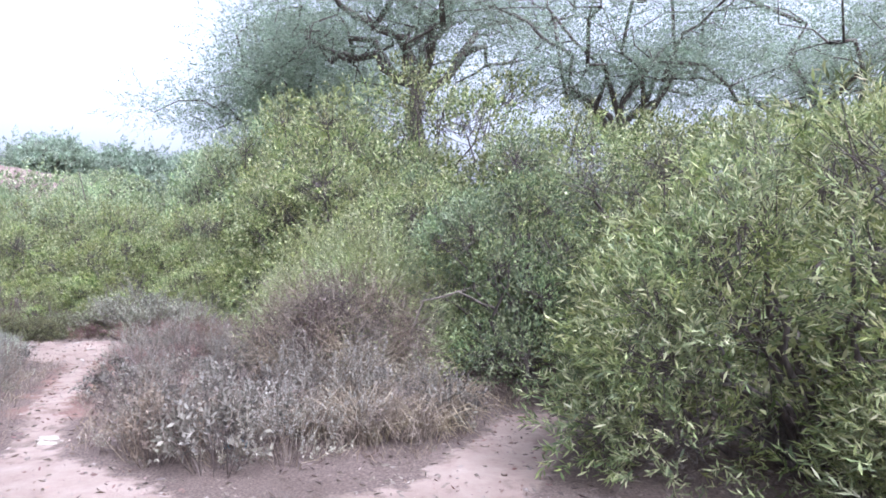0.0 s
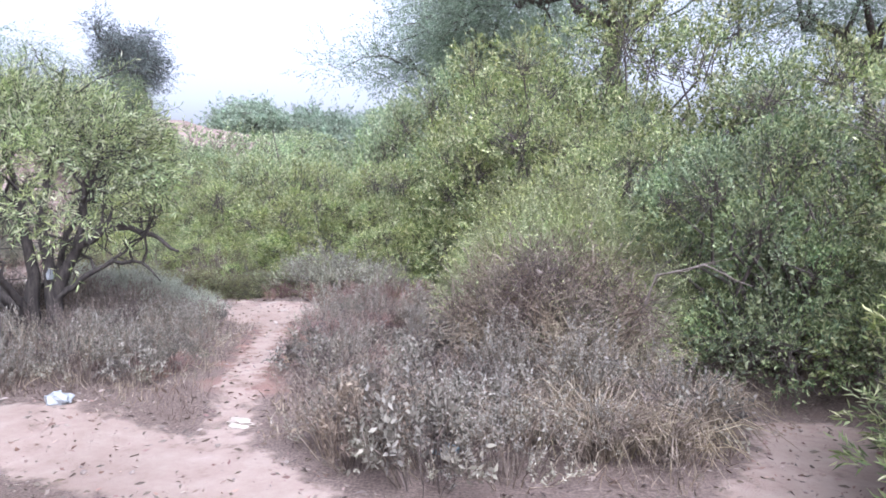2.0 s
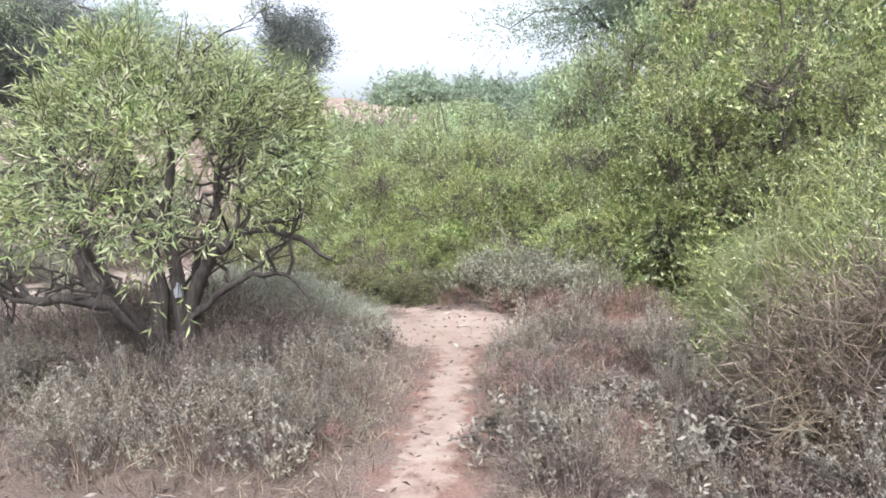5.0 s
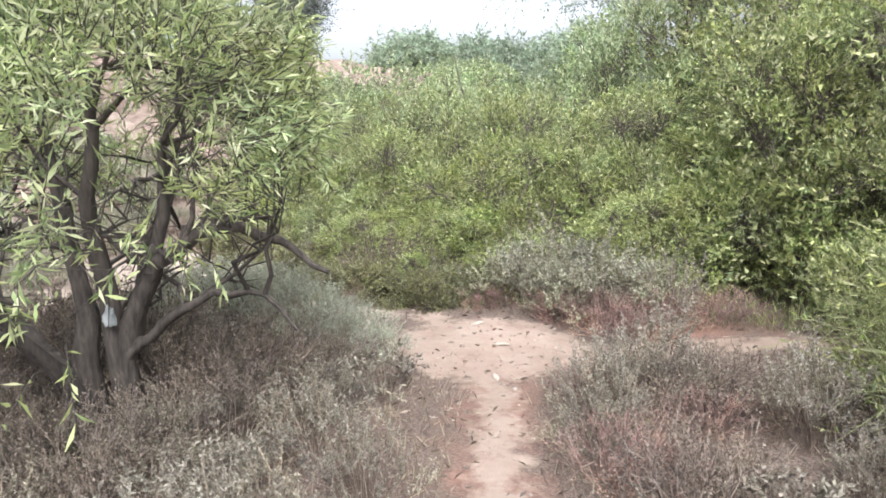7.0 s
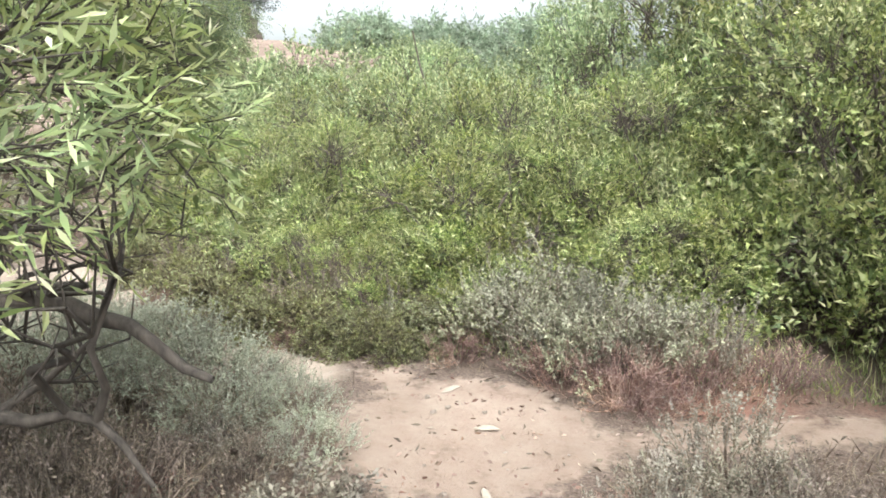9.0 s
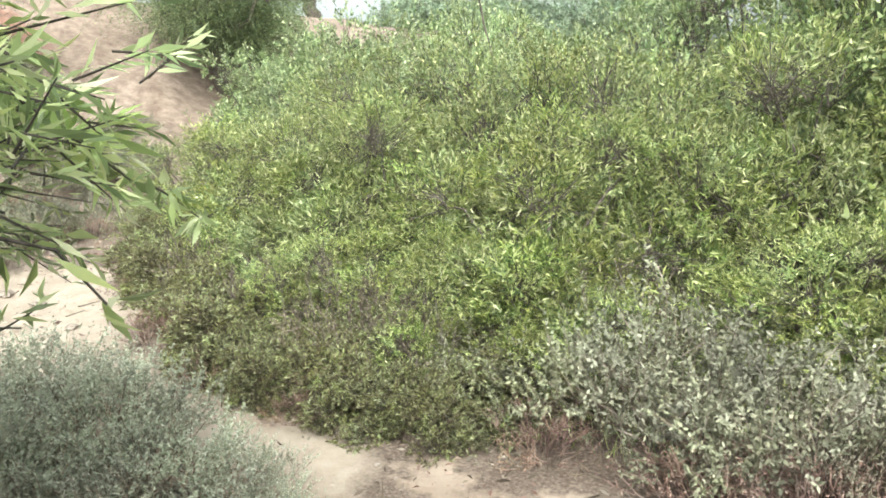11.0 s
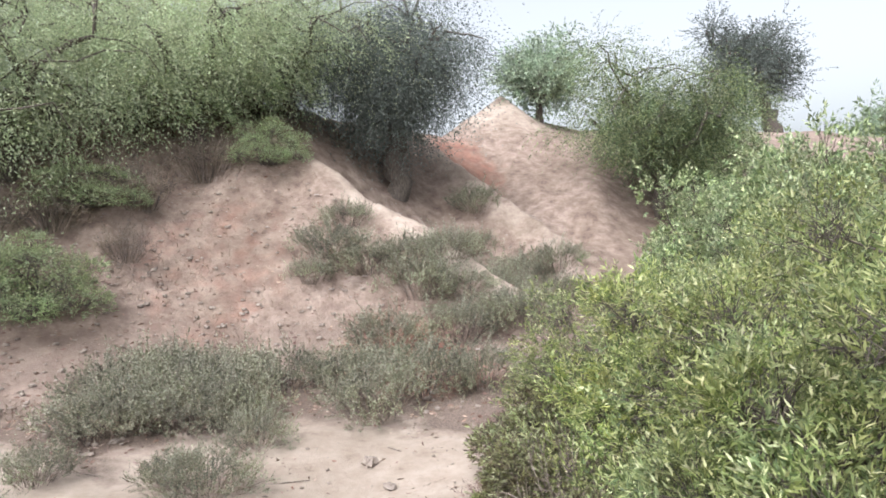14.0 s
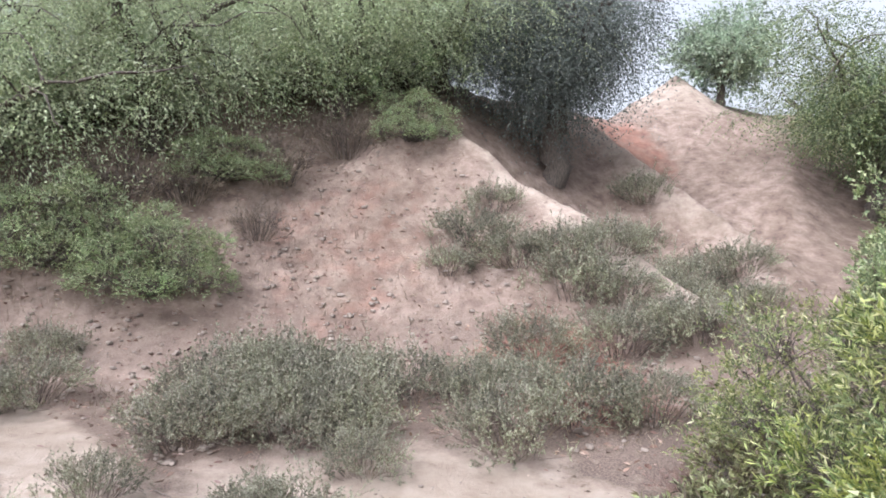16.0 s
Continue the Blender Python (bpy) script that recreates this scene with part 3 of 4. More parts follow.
    # thin boughs hang out beside the path
    for start, end, many in BOUGHS:
        bough = bent(start, end, 0.1, 9, 0.02)
        boughs.append(limb_geo(bough, np.linspace(0.011, 0.0025, 9), 5))
        j = rng.integers(2, 9, many)
        lv = joined(lv, leaf_geo(bough[j] + rng.normal(size=(many, 3)) * 0.015, unit(rng.normal(size=(many, 3)) * 0.7 + np.array([0, 0.25, -0.45])), 0.11 * rng.uniform(0.7, 1.2, many), 0.024))
    for limb in limbs:
        part("stem", limb, TREE_BARK, ob)
    part("branchwork", joined(*boughs, twig_geo(a, b, 0.006, 0.0025), st), TREE_BARK, ob)
    part("crown", lv, TREE_LEAF, ob)
    return ob


BOUGHS = (((0.25, 0.92, 1.85), (0.1, 2.12, 1.29), 120), ((0.5, 0.8, 1.95), (0.48, 1.57, 1.5), 70), ((0.6, 0.6, 1.85), (0.78, 1.25, 1.3), 40), ((0.4, 0.7, 2.0), (0.6, 1.42, 1.62), 70))
near_tree(-6.15, 6.78)


# ---- larger trees ----
def tree(label, x, y, height, fork, spread, limbs, mat, leaf, per_tip, lean=(0, 0), droop=0.1, trunk=0.16, flat=0.6, bark=BARK, shoot=0.6, gather=0.12):
    """A trunk that forks into crooked limbs; shoots hang round the ends of the boughs."""
    z = float(land(x, y)) - 0.1
    ob = thing("tree", label, "tree", at=(x, y, z))
    f = np.array([lean[0] * fork, lean[1] * fork, fork])
    geo = [limb_geo(bent((0, 0, 0), f, 0, 7, 0.03), np.linspace(trunk * 1.3, trunk * 0.85, 7), 9)]
    tips = []
    for k in range(limbs):
        a = k * 2.4 + rng.uniform(-0.3, 0.3)
        u = rng.uniform(0.25, 1.0)
        e = f + np.array([math.cos(a) * spread * (1.1 - 0.6 * u), math.sin(a) * spread * (1.1 - 0.6 * u), (height - fork) * u]) * rng.uniform(0.75, 1) + np.array([lean[0], lean[1], 0]) * (height - fork) * u
        p = bent(f, e, (height - fork) * 0.08, 8, 0.06)
        geo.append(limb_geo(p, np.linspace(trunk * 0.6, trunk * 0.12, 8), 6))
        for j in range(6):
            s = p[2 + j]
            q = bent(s, s + rng.normal(size=3) * np.array([1, 1, flat]) * spread * 0.28, 0.1, 5, 0.08)
            geo.append(limb_geo(q, np.linspace(trunk * 0.16, trunk * 0.05, 5), 4))
            tips += [q[2], q[3], q[4]]
        tips.append(p[-1])
    tips = np.array(tips)
    i = np.repeat(np.arange(len(tips)), per_tip)
    d = rng.normal(size=(len(i), 3)) * np.array([1, 1, flat]) * spread * gather
    b = tips[i] + d
    w = unit(d + rng.normal(size=d.shape) * 0.2 + np.array([0, 0, 0.15 - droop]))
    lv, st = shoots(b, w, rng.uniform(0.5, 1.2, len(i)) * shoot, 9, leaf, leaf * 0.4, droop, 0.8, blade_geo)
    part("trunk", joined(*geo), bark, ob)
    part("crown", lv, mat, ob)
    return ob


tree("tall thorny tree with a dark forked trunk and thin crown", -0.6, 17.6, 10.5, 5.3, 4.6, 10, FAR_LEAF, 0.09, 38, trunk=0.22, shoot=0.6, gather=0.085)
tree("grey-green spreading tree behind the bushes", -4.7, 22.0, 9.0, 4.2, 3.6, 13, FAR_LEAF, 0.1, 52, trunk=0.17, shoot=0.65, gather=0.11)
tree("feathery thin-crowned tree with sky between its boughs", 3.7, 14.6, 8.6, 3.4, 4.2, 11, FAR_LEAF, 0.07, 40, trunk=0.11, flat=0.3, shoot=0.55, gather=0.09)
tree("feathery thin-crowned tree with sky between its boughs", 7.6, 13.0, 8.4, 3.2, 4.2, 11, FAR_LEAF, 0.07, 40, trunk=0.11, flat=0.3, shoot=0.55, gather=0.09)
# the dark leaf colour paints its silhouette against the sky's glare
tree("dark leaning tree standing on the crest", -26.6, 36.0, 5.2, 1.7, 2.1, 11, DARK_LEAF, 0.13, 28, lean=(-0.3, -0.16), trunk=0.3, shoot=0.7, flat=0.9)
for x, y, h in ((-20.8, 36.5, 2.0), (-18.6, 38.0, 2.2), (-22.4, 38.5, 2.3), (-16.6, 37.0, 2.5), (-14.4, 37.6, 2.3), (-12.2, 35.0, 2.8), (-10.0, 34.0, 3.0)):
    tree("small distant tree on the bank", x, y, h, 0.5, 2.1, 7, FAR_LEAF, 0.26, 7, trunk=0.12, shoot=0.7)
tree("dark tree with hanging foliage on the hillside", -21.4, 15.6, 5.8, 1.9, 2.0, 12, DARK_LEAF, 0.075, 62, droop=0.55, trunk=0.24, shoot=1.1, gather=0.1)
for x, y, h in ((-19.2, 7.7, 3.4), (-20.6, 10.9, 4.2), (-17.8, 5.0, 3.8), (-22.0, 13.2, 4.2), (-23.6, 9.6, 4.8), (-23.0, 6.4, 4.6)):
    tree("overhanging grey-green tree on the upper slope", x, y, h, 0.7, 3.0, 11, HILL_LEAF, 0.07, 36, droop=0.35, trunk=0.15, shoot=0.75, gather=0.13)
tree("rounded green tree in the gully", -19.4, 22.2, 4.8, 1.0, 2.6, 13, SHADE_LEAF, 0.07, 52, droop=0.3, trunk=0.15, shoot=0.6)
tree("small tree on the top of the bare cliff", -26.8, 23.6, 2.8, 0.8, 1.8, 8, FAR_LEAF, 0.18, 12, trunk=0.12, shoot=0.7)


# ---- dry shrubs and grass ----
def dry_shrub(label, stem_mat, leaf_mat, r, h, stems, leaves, leaf=0.028, thin=0.0035, upright=0.5):
    """A low scrubby shrub: crooked stems that fork into branchlets, each thick with small leaves or seed heads."""
    ob = thing("dry_shrub", label, "shrub", "low dry shrubs")
    az = rng.uniform(0, 2 * math.pi, stems)
    rad = np.sqrt(rng.random(stems))
    b = np.stack([np.cos(az) * rad * r * 0.4, np.sin(az) * rad * r * 0.4, np.zeros(stems)], -1)
    top = h * (1 - 0.5 * rad**2) * (1 + 0.25 * np.sin(3 * az + 1) * rad) * rng.uniform(0.55, 1.1, stems)
    e = np.stack([np.cos(az) * rad * r, np.sin(az) * rad * r, top], -1) + rng.normal(size=(stems, 3)) * 0.08 * r
    e[:, 2] = np.maximum(e[:, 2], 0.03)
    m = (b + e) / 2 + rng.normal(size=b.shape) * 0.09 * r + np.array([0, 0, 0.12 * h])
    geo = [twig_geo(b, m, thin, thin * 0.8), twig_geo(m, e, thin * 0.8, thin * 0.4)]
    forks = 5
    i = np.repeat(np.arange(stems), forks)
    f = rng.uniform(0.15, 1.0, (len(i), 1))
    p = m[i] + (e[i] - m[i]) * f
    w = unit(unit(e - m)[i] * 0.8 + scatter_dirs(len(i)) * 0.8 + np.array([0, 0, upright]))
    ln = rng.uniform(0.12, 0.34, (len(i), 1)) * r * (0.6 + upright)
    t = p + w * ln
    t[:, 2] = np.maximum(t[:, 2], 0.02)
    geo.append(leaf_geo(p, unit(t - p), np.linalg.norm(t - p, axis=1), thin * 1.5))
    part("branchwork", joined(*geo), stem_mat, ob)
    k = rng.integers(0, len(i), leaves)
    g = rng.uniform(0.15, 1.08, (leaves, 1))
    q = p[k] + (t[k] - p[k]) * g
    part("foliage", leaf_geo(q, unit(w[k] * 0.7 + scatter_dirs(leaves)), leaf * rng.uniform(0.5, 1.3, leaves), leaf * 0.42), leaf_mat, ob)
    return ob


def straw_clump(label, r, h, n):
    """A tussock of long bleached blades that arch over and hang."""
    ob = thing("straw_tussock", label, "grass", "bleached tussocks")
    az = rng.uniform(0, 2 * math.pi, n)
    out = np.stack([np.cos(az), np.sin(az), np.zeros(n)], -1)
    b = out * (rng.random((n, 1)) * 0.3 * r) + rng.normal(size=(n, 3)) * np.array([0.05, 0.05, 0])
    reach, rise = rng.uniform(0.3, 1.0, (n, 1)) * r, rng.uniform(0.45, 1.0, (n, 1)) * h
    p1 = b + out * reach * 0.3 + np.array([0, 0, 1.0]) * rise * 0.75
    p2 = b + out * reach * 0.72 + np.array([0, 0, 1.0]) * rise
    p3 = b + out * reach * 1.15 + np.array([0, 0, 1.0]) * rise * rng.uniform(0.35, 0.9, (n, 1))
    part("tuft", joined(twig_geo(b, p1, 0.004, 0.0036), twig_geo(p1, p2, 0.0036, 0.003), twig_geo(p2, p3, 0.003, 0.0012)), BLEACHED, ob)
    return ob


pale_shrub = proto(dry_shrub("low grey-green shrub with dry brown stems", MAUVE, SAGE, 0.4, 0.38, 70, 4200, 0.019, 0.003))
mauve_shrub = proto(dry_shrub("low dry mauve-brown shrub, almost leafless", MAUVE, MAUVE, 0.4, 0.36, 90, 2800, 0.017, 0.003))
rust_shrub = proto(dry_shrub("low dry reddish shrub beside the path", RUST, RUST, 0.36, 0.28, 80, 2200, 0.016, 0.003))
straw_tuft = proto(dry_shrub("tuft of bleached dry straw", STRAW, STRAW, 0.38, 0.4, 80, 1300, 0.03, 0.0028, 0.4))
plume_shrub = proto(dry_shrub("pale feathery dry shrub with upright plumes", STRAW, PLUME, 0.34, 0.5, 40, 3400, 0.02, 0.003, 1.1))
sage_mound = proto(dry_shrub("rounded sage-grey shrub on the slope", MAUVE, HILL_SAGE, 0.62, 0.5, 100, 8000, 0.028, 0.0034))
tussock = proto(straw_clump("arching bleached dry grass tussock", 0.5, 0.42, 170))
herb = proto(dry_shrub("low brown herb with withered grey leaves", MAUVE, WITHERED, 0.34, 0.36, 34, 1000, 0.042, 0.003, 0.7))
mist_shrub = proto(dry_shrub("soft pale grey-green shrub of fine leaves", STRAW, PALE_SAGE, 0.5, 0.5, 90, 9000, 0.022, 0.0025, 0.9))


def covered(x, y):
    return float(max(sand_at(x, y), white_at(x, y)))


for gy in np.arange(4.6, 10.2, 0.42):
    for gx in np.arange(-8.4, 0.6, 0.42):
        x, y = gx + rng.uniform(-0.22, 0.22), gy + rng.uniform(-0.22, 0.22)
        if covered(x, y) > 0.12 or trail(x, y, FOOTPATH, 0.42) > 0.12 or (x < -4.6 and y > 9.0) or (y < 5.1 and (x < -2.2 or x > -0.4)) or (x > -3.4 and y > 8.9) or (x + 6.25) ** 2 + (y - 6.85) ** 2 < 0.2:
            continue
        if x > -0.4 and y > 6.0:
            continue
        path_side = abs(x + 3.6) < 1.1
        pick = rng.random()
        if x > -3 and y < 6.6:
            kind = herb if pick < 0.5 else (pale_shrub if pick < 0.68 else (straw_tuft if pick < 0.76 else mauve_shrub))
            s = rng.uniform(0.65, 1.2)
        else:
            kind = rust_shrub if pick < (0.3 if path_side else 0.06) else (pale_shrub if x < -4.3 and y < 7.4 else herb) if pick < 0.45 else (pale_shrub if pick < (0.85 if x < -4.3 else 0.66) else mauve_shrub)
            s = rng.uniform(0.55, 1.05)
        if rng.random() < 0.3:
            kind = plume_shrub
        put(kind, x, y, s, rng.uniform(0.75, 1.2), rng.uniform(0, 6.28))
for x, y, s in ((-0.75, 5.7, 0.95), (-0.35, 5.9, 0.9), (-1.0, 5.35, 0.8), (-0.05, 5.75, 0.95), (0.02, 6.25, 0.9), (-0.6, 5.15, 0.95), (-0.55, 6.3, 1.0), (-0.2, 5.25, 0.8)):
    put(tussock, x, y, s, 1.0, x * 9)

# brown scrub round the foot of the small tree
for x, y, s in ((-6.9, 7.2, 1.3), (-6.5, 7.5, 1.4), (-5.7, 7.4, 1.2), (-6.0, 7.2, 1.1), (-5.4, 6.9, 1.0), (-6.6, 6.4, 1.0), (-6.0, 6.35, 0.9), (-5.5, 6.5, 0.9), (-7.2, 6.7, 1.2), (-7.4, 7.5, 1.4)):
    put(mauve_shrub, x, y, s, 1.25, x * 9)

# shrubs on the slope and round the white sand
for x, y, s in ((-13.2, 9.2, 0.8), (-13.7, 9.8, 1.0), (-13.3, 10.3, 0.85), (-14.2, 10.4, 0.8), (-11.35, 9.72, 0.72), (-11.6, 9.5, 0.5), (-12.3, 10.3, 0.6), (-12.5, 11.6, 0.85), (-12.9, 12.3, 0.9),
                (-13.4, 11.6, 0.75), (-12.6, 12.9, 0.8), (-15.0, 12.7, 1.0), (-15.5, 13.5, 1.05), (-14.7, 13.7, 0.95), (-16.7, 12.4, 0.95), (-16.2, 12.9, 0.9),
                (-15.9, 14.2, 0.8), (-14.4, 14.6, 0.9), (-17.6, 16.2, 1.0), (-18.3, 17.0, 1.1), (-18.8, 15.9, 0.9), (-19.7, 16.8, 0.9), (-17.0, 17.4, 0.9), (-14.3, 7.4, 0.8),
                (-13.9, 7.0, 0.7), (-11.9, 8.5, 0.55), (-10.3, 8.7, 0.5), (-15.4, 7.2, 0.7), (-15.0, 9.9, 0.6), (-11.2, 8.0, 0.6),
                (-14.2, 9.2, 0.95), (-14.6, 9.7, 0.9), (-13.0, 9.7, 0.8), (-14.0, 11.0, 0.8), (-13.8, 11.9, 0.8), (-15.3, 14.1, 0.9), (-16.0, 13.6, 0.9), (-17.2, 12.9, 0.7),
                (-18.0, 17.9, 1.0), (-17.2, 15.5, 0.9), (-16.3, 15.6, 0.8), (-20.6, 17.4, 1.0), (-16.4, 12.0, 0.6), (-14.7, 14.4, 0.8), (-13.1, 10.2, 0.7), (-13.1, 8.9, 0.8)):
    wide = 1.15 if x < -12.4 else 1.0
    put(sage_mound, x, y, s * wide, rng.uniform(0.9, 1.2), x * 7)
for x, y, s in ((-18.0, 7.4, 2.0), (-18.5, 9.7, 1.8), (-17.7, 6.0, 1.8), (-19.2, 10.9, 1.9), (-18.2, 8.4, 1.5), (-17.5, 9.4, 1.2)):
    put(mauve_shrub, x, y, s, 1.2, x * 3)
# pale plumes between the tree and the white sand
for x, y, s in ((-6.3, 8.75, 1.2), (-6.75, 8.9, 1.4), (-7.15, 9.0, 1.4), (-7.7, 9.1, 1.5), (-7.4, 8.6, 1.5), (-6.9, 8.4, 1.4), (-5.35, 8.4, 0.7), (-5.7, 8.75, 0.75), (-6.1, 9.0, 0.75), (-5.9, 8.4, 0.9)):
    put(mist_shrub, x, y, s * 0.72, 0.95, x * 7)
# dead brown stalks in the foot of the thicket
for x, y, s in ((-6.55, 10.45, 1.2), (-7.5, 10.75, 1.1), (-5.05, 10.95, 1.2), (-6.0, 10.35, 0.9), (-8.9, 11.5, 1.1)):
    put(mauve_shrub, x, y, s, 1.5, x * 5)
# grey twiggy shrubs in front of the thicket
for x, y, s in ((-4.65, 10.3, 1.15), (-4.1, 10.1, 1.0), (-5.0, 10.6, 0.9), (-3.2, 12.0, 1.0), (-5.6, 10.4, 0.7)):
    put(sage_mound, x, y, s, 1.1, x * 5)
for x, y, s in ((-4.0, 9.75, 1.1), (-3.6, 9.9, 1.1), (-4.4, 9.8, 1.0), (-3.2, 10.2, 1.0), (-5.2, 10.0, 0.8), (-6.5, 9.85, 0.7), (-7.4, 10.0, 0.7), (-8.6, 10.6, 0.8), (-9.9, 11.5, 0.8), (-10.6, 12.0, 0.8), (-11.2, 12.4, 0.8)):
    put(rust_shrub, x, y, s, 1.0, x * 5)

# the large dry broom bush and its green neighbour
def broom(label, stem_mat, leaf_mat, at, r, h, n, leaves, curl, wands=0):
    """A rounded tangle of thin crossing twigs that arch outwards from the root."""
    ob = thing("broom_bush", label, "bush", at=(*at, float(land(*at)) - 0.03))
    d = scatter_dirs(n)
    d[:, 2] = np.abs(d[:, 2])
    c = d * np.array([r, r, h]) * (rng.uniform(0.25, 1, n) ** 0.6)[:, None]
    w = unit(d * 0.5 + rng.normal(size=(n, 3)) * curl + np.array([0, 0, 0.25]))
    ln = rng.uniform(0.15, 0.45, n)[:, None]
    a, b = c - w * ln * 0.5, c + w * ln * 0.5
    a[:, 2], b[:, 2] = np.maximum(a[:, 2], 0.02), np.maximum(b[:, 2], 0.03)
    e = b + unit(w + rng.normal(size=w.shape) * 0.5) * ln * 0.6
    root = rng.normal(size=(120, 3)) * np.array([0.12, 0.12, 0]) * r
    tip = c[:120]
    part("branchwork", joined(twig_geo(a, b, 0.0027, 0.002), leaf_geo(b, unit(e - b), np.linalg.norm(e - b, axis=1), 0.005), twig_geo(root, (root + tip) / 2 + np.array([0, 0, 0.1]), 0.009, 0.006),
                              twig_geo((root + tip) / 2 + np.array([0, 0, 0.1]), tip, 0.006, 0.003)), stem_mat, ob)
    for k in range(wands):
        o = unit(np.array([*rng.normal(size=2), 0.5])) * np.array([r, r, h])
        q = bent(o * 0.45, o * rng.uniform(0.95, 1.25) - np.array([0, 0, 0.2 * h]), 0.16 * h, 8, 0.025)
        q[:, 2] = np.maximum(q[:, 2], 0.04)
        part("wand", limb_geo(q, np.linspace(0.005, 0.0018, 8), 4), stem_mat, ob)
    i = rng.integers(0, n, leaves)
    p = b[i] + (e[i] - b[i]) * rng.random((leaves, 1))
    part("foliage", leaf_geo(p, unit(w[i] + scatter_dirs(leaves)), 0.05 * rng.uniform(0.6, 1.2, leaves), 0.012), leaf_mat, ob)
    return ob


broom("large dry twiggy broom bush, brown and leafless", BROOM_STEM, MAUVE, (-1.1, 7.2), 1.08, 1.15, 6500, 2500, 0.8, 40)
broom("green-stemmed broom bush with thin bare twigs", GREEN_STEM, LIME, (-1.0, 8.1), 1.3, 1.75, 4800, 8000, 0.55, 60)
broom("green-stemmed broom bush with thin bare twigs", GREEN_STEM, LIME, (-1.6, 8.7), 0.95, 1.25, 2200, 3500, 0.6)


def grass(name, label, n, box, mat, tall, keep):
    """Dry grass that nobody could count."""
    x, y = rng.uniform(box[0], box[1], n), rng.uniform(box[2], box[3], n)
    ok = keep(x, y)
    x, y = x[ok], y[ok]
    b = np.stack([x, y, land(x, y) - 0.01], -1)
    w = unit(rng.normal(size=b.shape) * 0.45 + np.array([0, 0, 1]))
    ob = new(name, quads(name, *blade_geo(b, w, tall * rng.uniform(0.4, 1.2, len(b)), 0.008), mat))
    return tagged(ob, label, "grass", kind="stuff")


grass("dry_grass", "thin dry grass between the low shrubs", 24000, (-8.6, 0.8, 4.6, 10.4), STRAW, 0.15, lambda x, y: (sand_at(x, y) < 0.25) & (white_at(x, y) < 0.2))
grass("hill_grass", "sparse dry grass on the slope", 14000, (-20, -12, 6, 19), STRAW, 0.16, lambda x, y: (white_at(x, y) < 0.2) & (np.sin(1.7 * x) * np.sin(1.3 * y + x) > 0.0))
grass("green_grass", "green grass at the foot of the thicket", 14000, (-11.5, -2.0, 9.6, 12.5), OLIVE, 0.17,
      lambda x, y: (y > 10.0 + 0.25 * np.clip(-x - 6, 0, 9)) & (y < 11.3 + 0.25 * np.clip(-x - 6, 0, 9)) & (sand_at(x, y) < 0.2) & (white_at(x, y) < 0.2))

def litter(name, label, n, box, mat, size, keep, thick=0.45):
    """Fallen scraps that lie flat on the ground."""
    x, y = rng.uniform(box[0], box[1], n), rng.uniform(box[2], box[3], n)
    ok = keep(x, y)
    x, y = x[ok], y[ok]
    b = np.stack([x, y, land(x, y) + 0.004], -1)
    w = unit(rng.normal(size=b.shape) * np.array([1, 1, 0.16]))
    w[:, 2] = np.abs(w[:, 2])
    ln = size * rng.uniform(0.4, 1.3, len(b)) ** 1.5
    return tagged(new(name, quads(name, *leaf_geo(b, w, ln, ln * thick), mat)), label, "litter", kind="stuff")


def pebbles(name, label, n, box, mat, size, keep):
    x, y = rng.uniform(box[0], box[1], n), rng.uniform(box[2], box[3], n)
    ok = keep(x, y)
    x, y = x[ok], y[ok]
    r = size * rng.uniform(0.25, 1.0, len(x)) ** 2.2 + 0.006
    c = np.stack([x, y, land(x, y) + r * 0.25], -1)
    corners = np.array([[1, 0, 0], [0, 1, 0], [-1, 0, 0], [0, -1, 0], [0.6, 0.6, 0.75], [-0.6, 0.6, 0.7], [-0.6, -0.6, 0.75], [0.6, -0.6, 0.7]]) * np.array([1, 1, 0.8])
    v = c[:, None] + corners[None] * r[:, None, None] * rng.uniform(0.65, 1.3, (len(x), 8, 1))
    f = np.array([[4, 5, 6, 7], [0, 1, 5, 4], [1, 2, 6, 5], [2, 3, 7, 6], [3, 0, 4, 7]])
    return tagged(new(name, quads(name, v.reshape(-1, 3), (np.arange(len(x))[:, None, None] * 8 + f).reshape(-1, 4), mat)), label, "stones", kind="stuff")


STONE = plain_material("stone", (0.16, 0.125, 0.105), (0.3, 0.25, 0.215), 0.9, 6.0)
litter("leaf_litter", "brown leaf litter and broken stalks", 15000, (-9, 2.5, 2.5, 10.6), MAUVE, 0.05, lambda x, y: ((sand_at(x, y) < 0.55) & (white_at(x, y) < 0.5)) | ((white_at(x, y) < 0.3) & (rng.random(len(x)) < 0.3)), 0.3)
litter("slope_litter", "dry litter on the slope", 16000, (-20, -9, 5.5, 17), RUST, 0.06, lambda x, y: (white_at(x, y) < 0.4) | (rng.random(len(x)) < 0.06), 0.35)
litter("sand_litter", "small dark scraps trodden into the sand", 9000, (-8, 2, 2.5, 10.6), RUST, 0.035, lambda x, y: (sand_at(x, y) > 0.3) & (np.sin(4.1 * x + 1) * np.sin(3.7 * y) > -0.35), 0.4)
litter("white_sand_litter", "small dark scraps on the pale sand", 2500, (-13.5, -6, 7.5, 12), MAUVE, 0.04, lambda x, y: (white_at(x, y) > 0.3) & (np.sin(2.1 * x + 1) * np.sin(2.7 * y) > 0.1), 0.3)
pebbles("pebble", "loose stones and clods on the slope", 4200, (-21, -12, 6, 19), STONE, 0.045, lambda x, y: white_at(x, y) < 0.3)
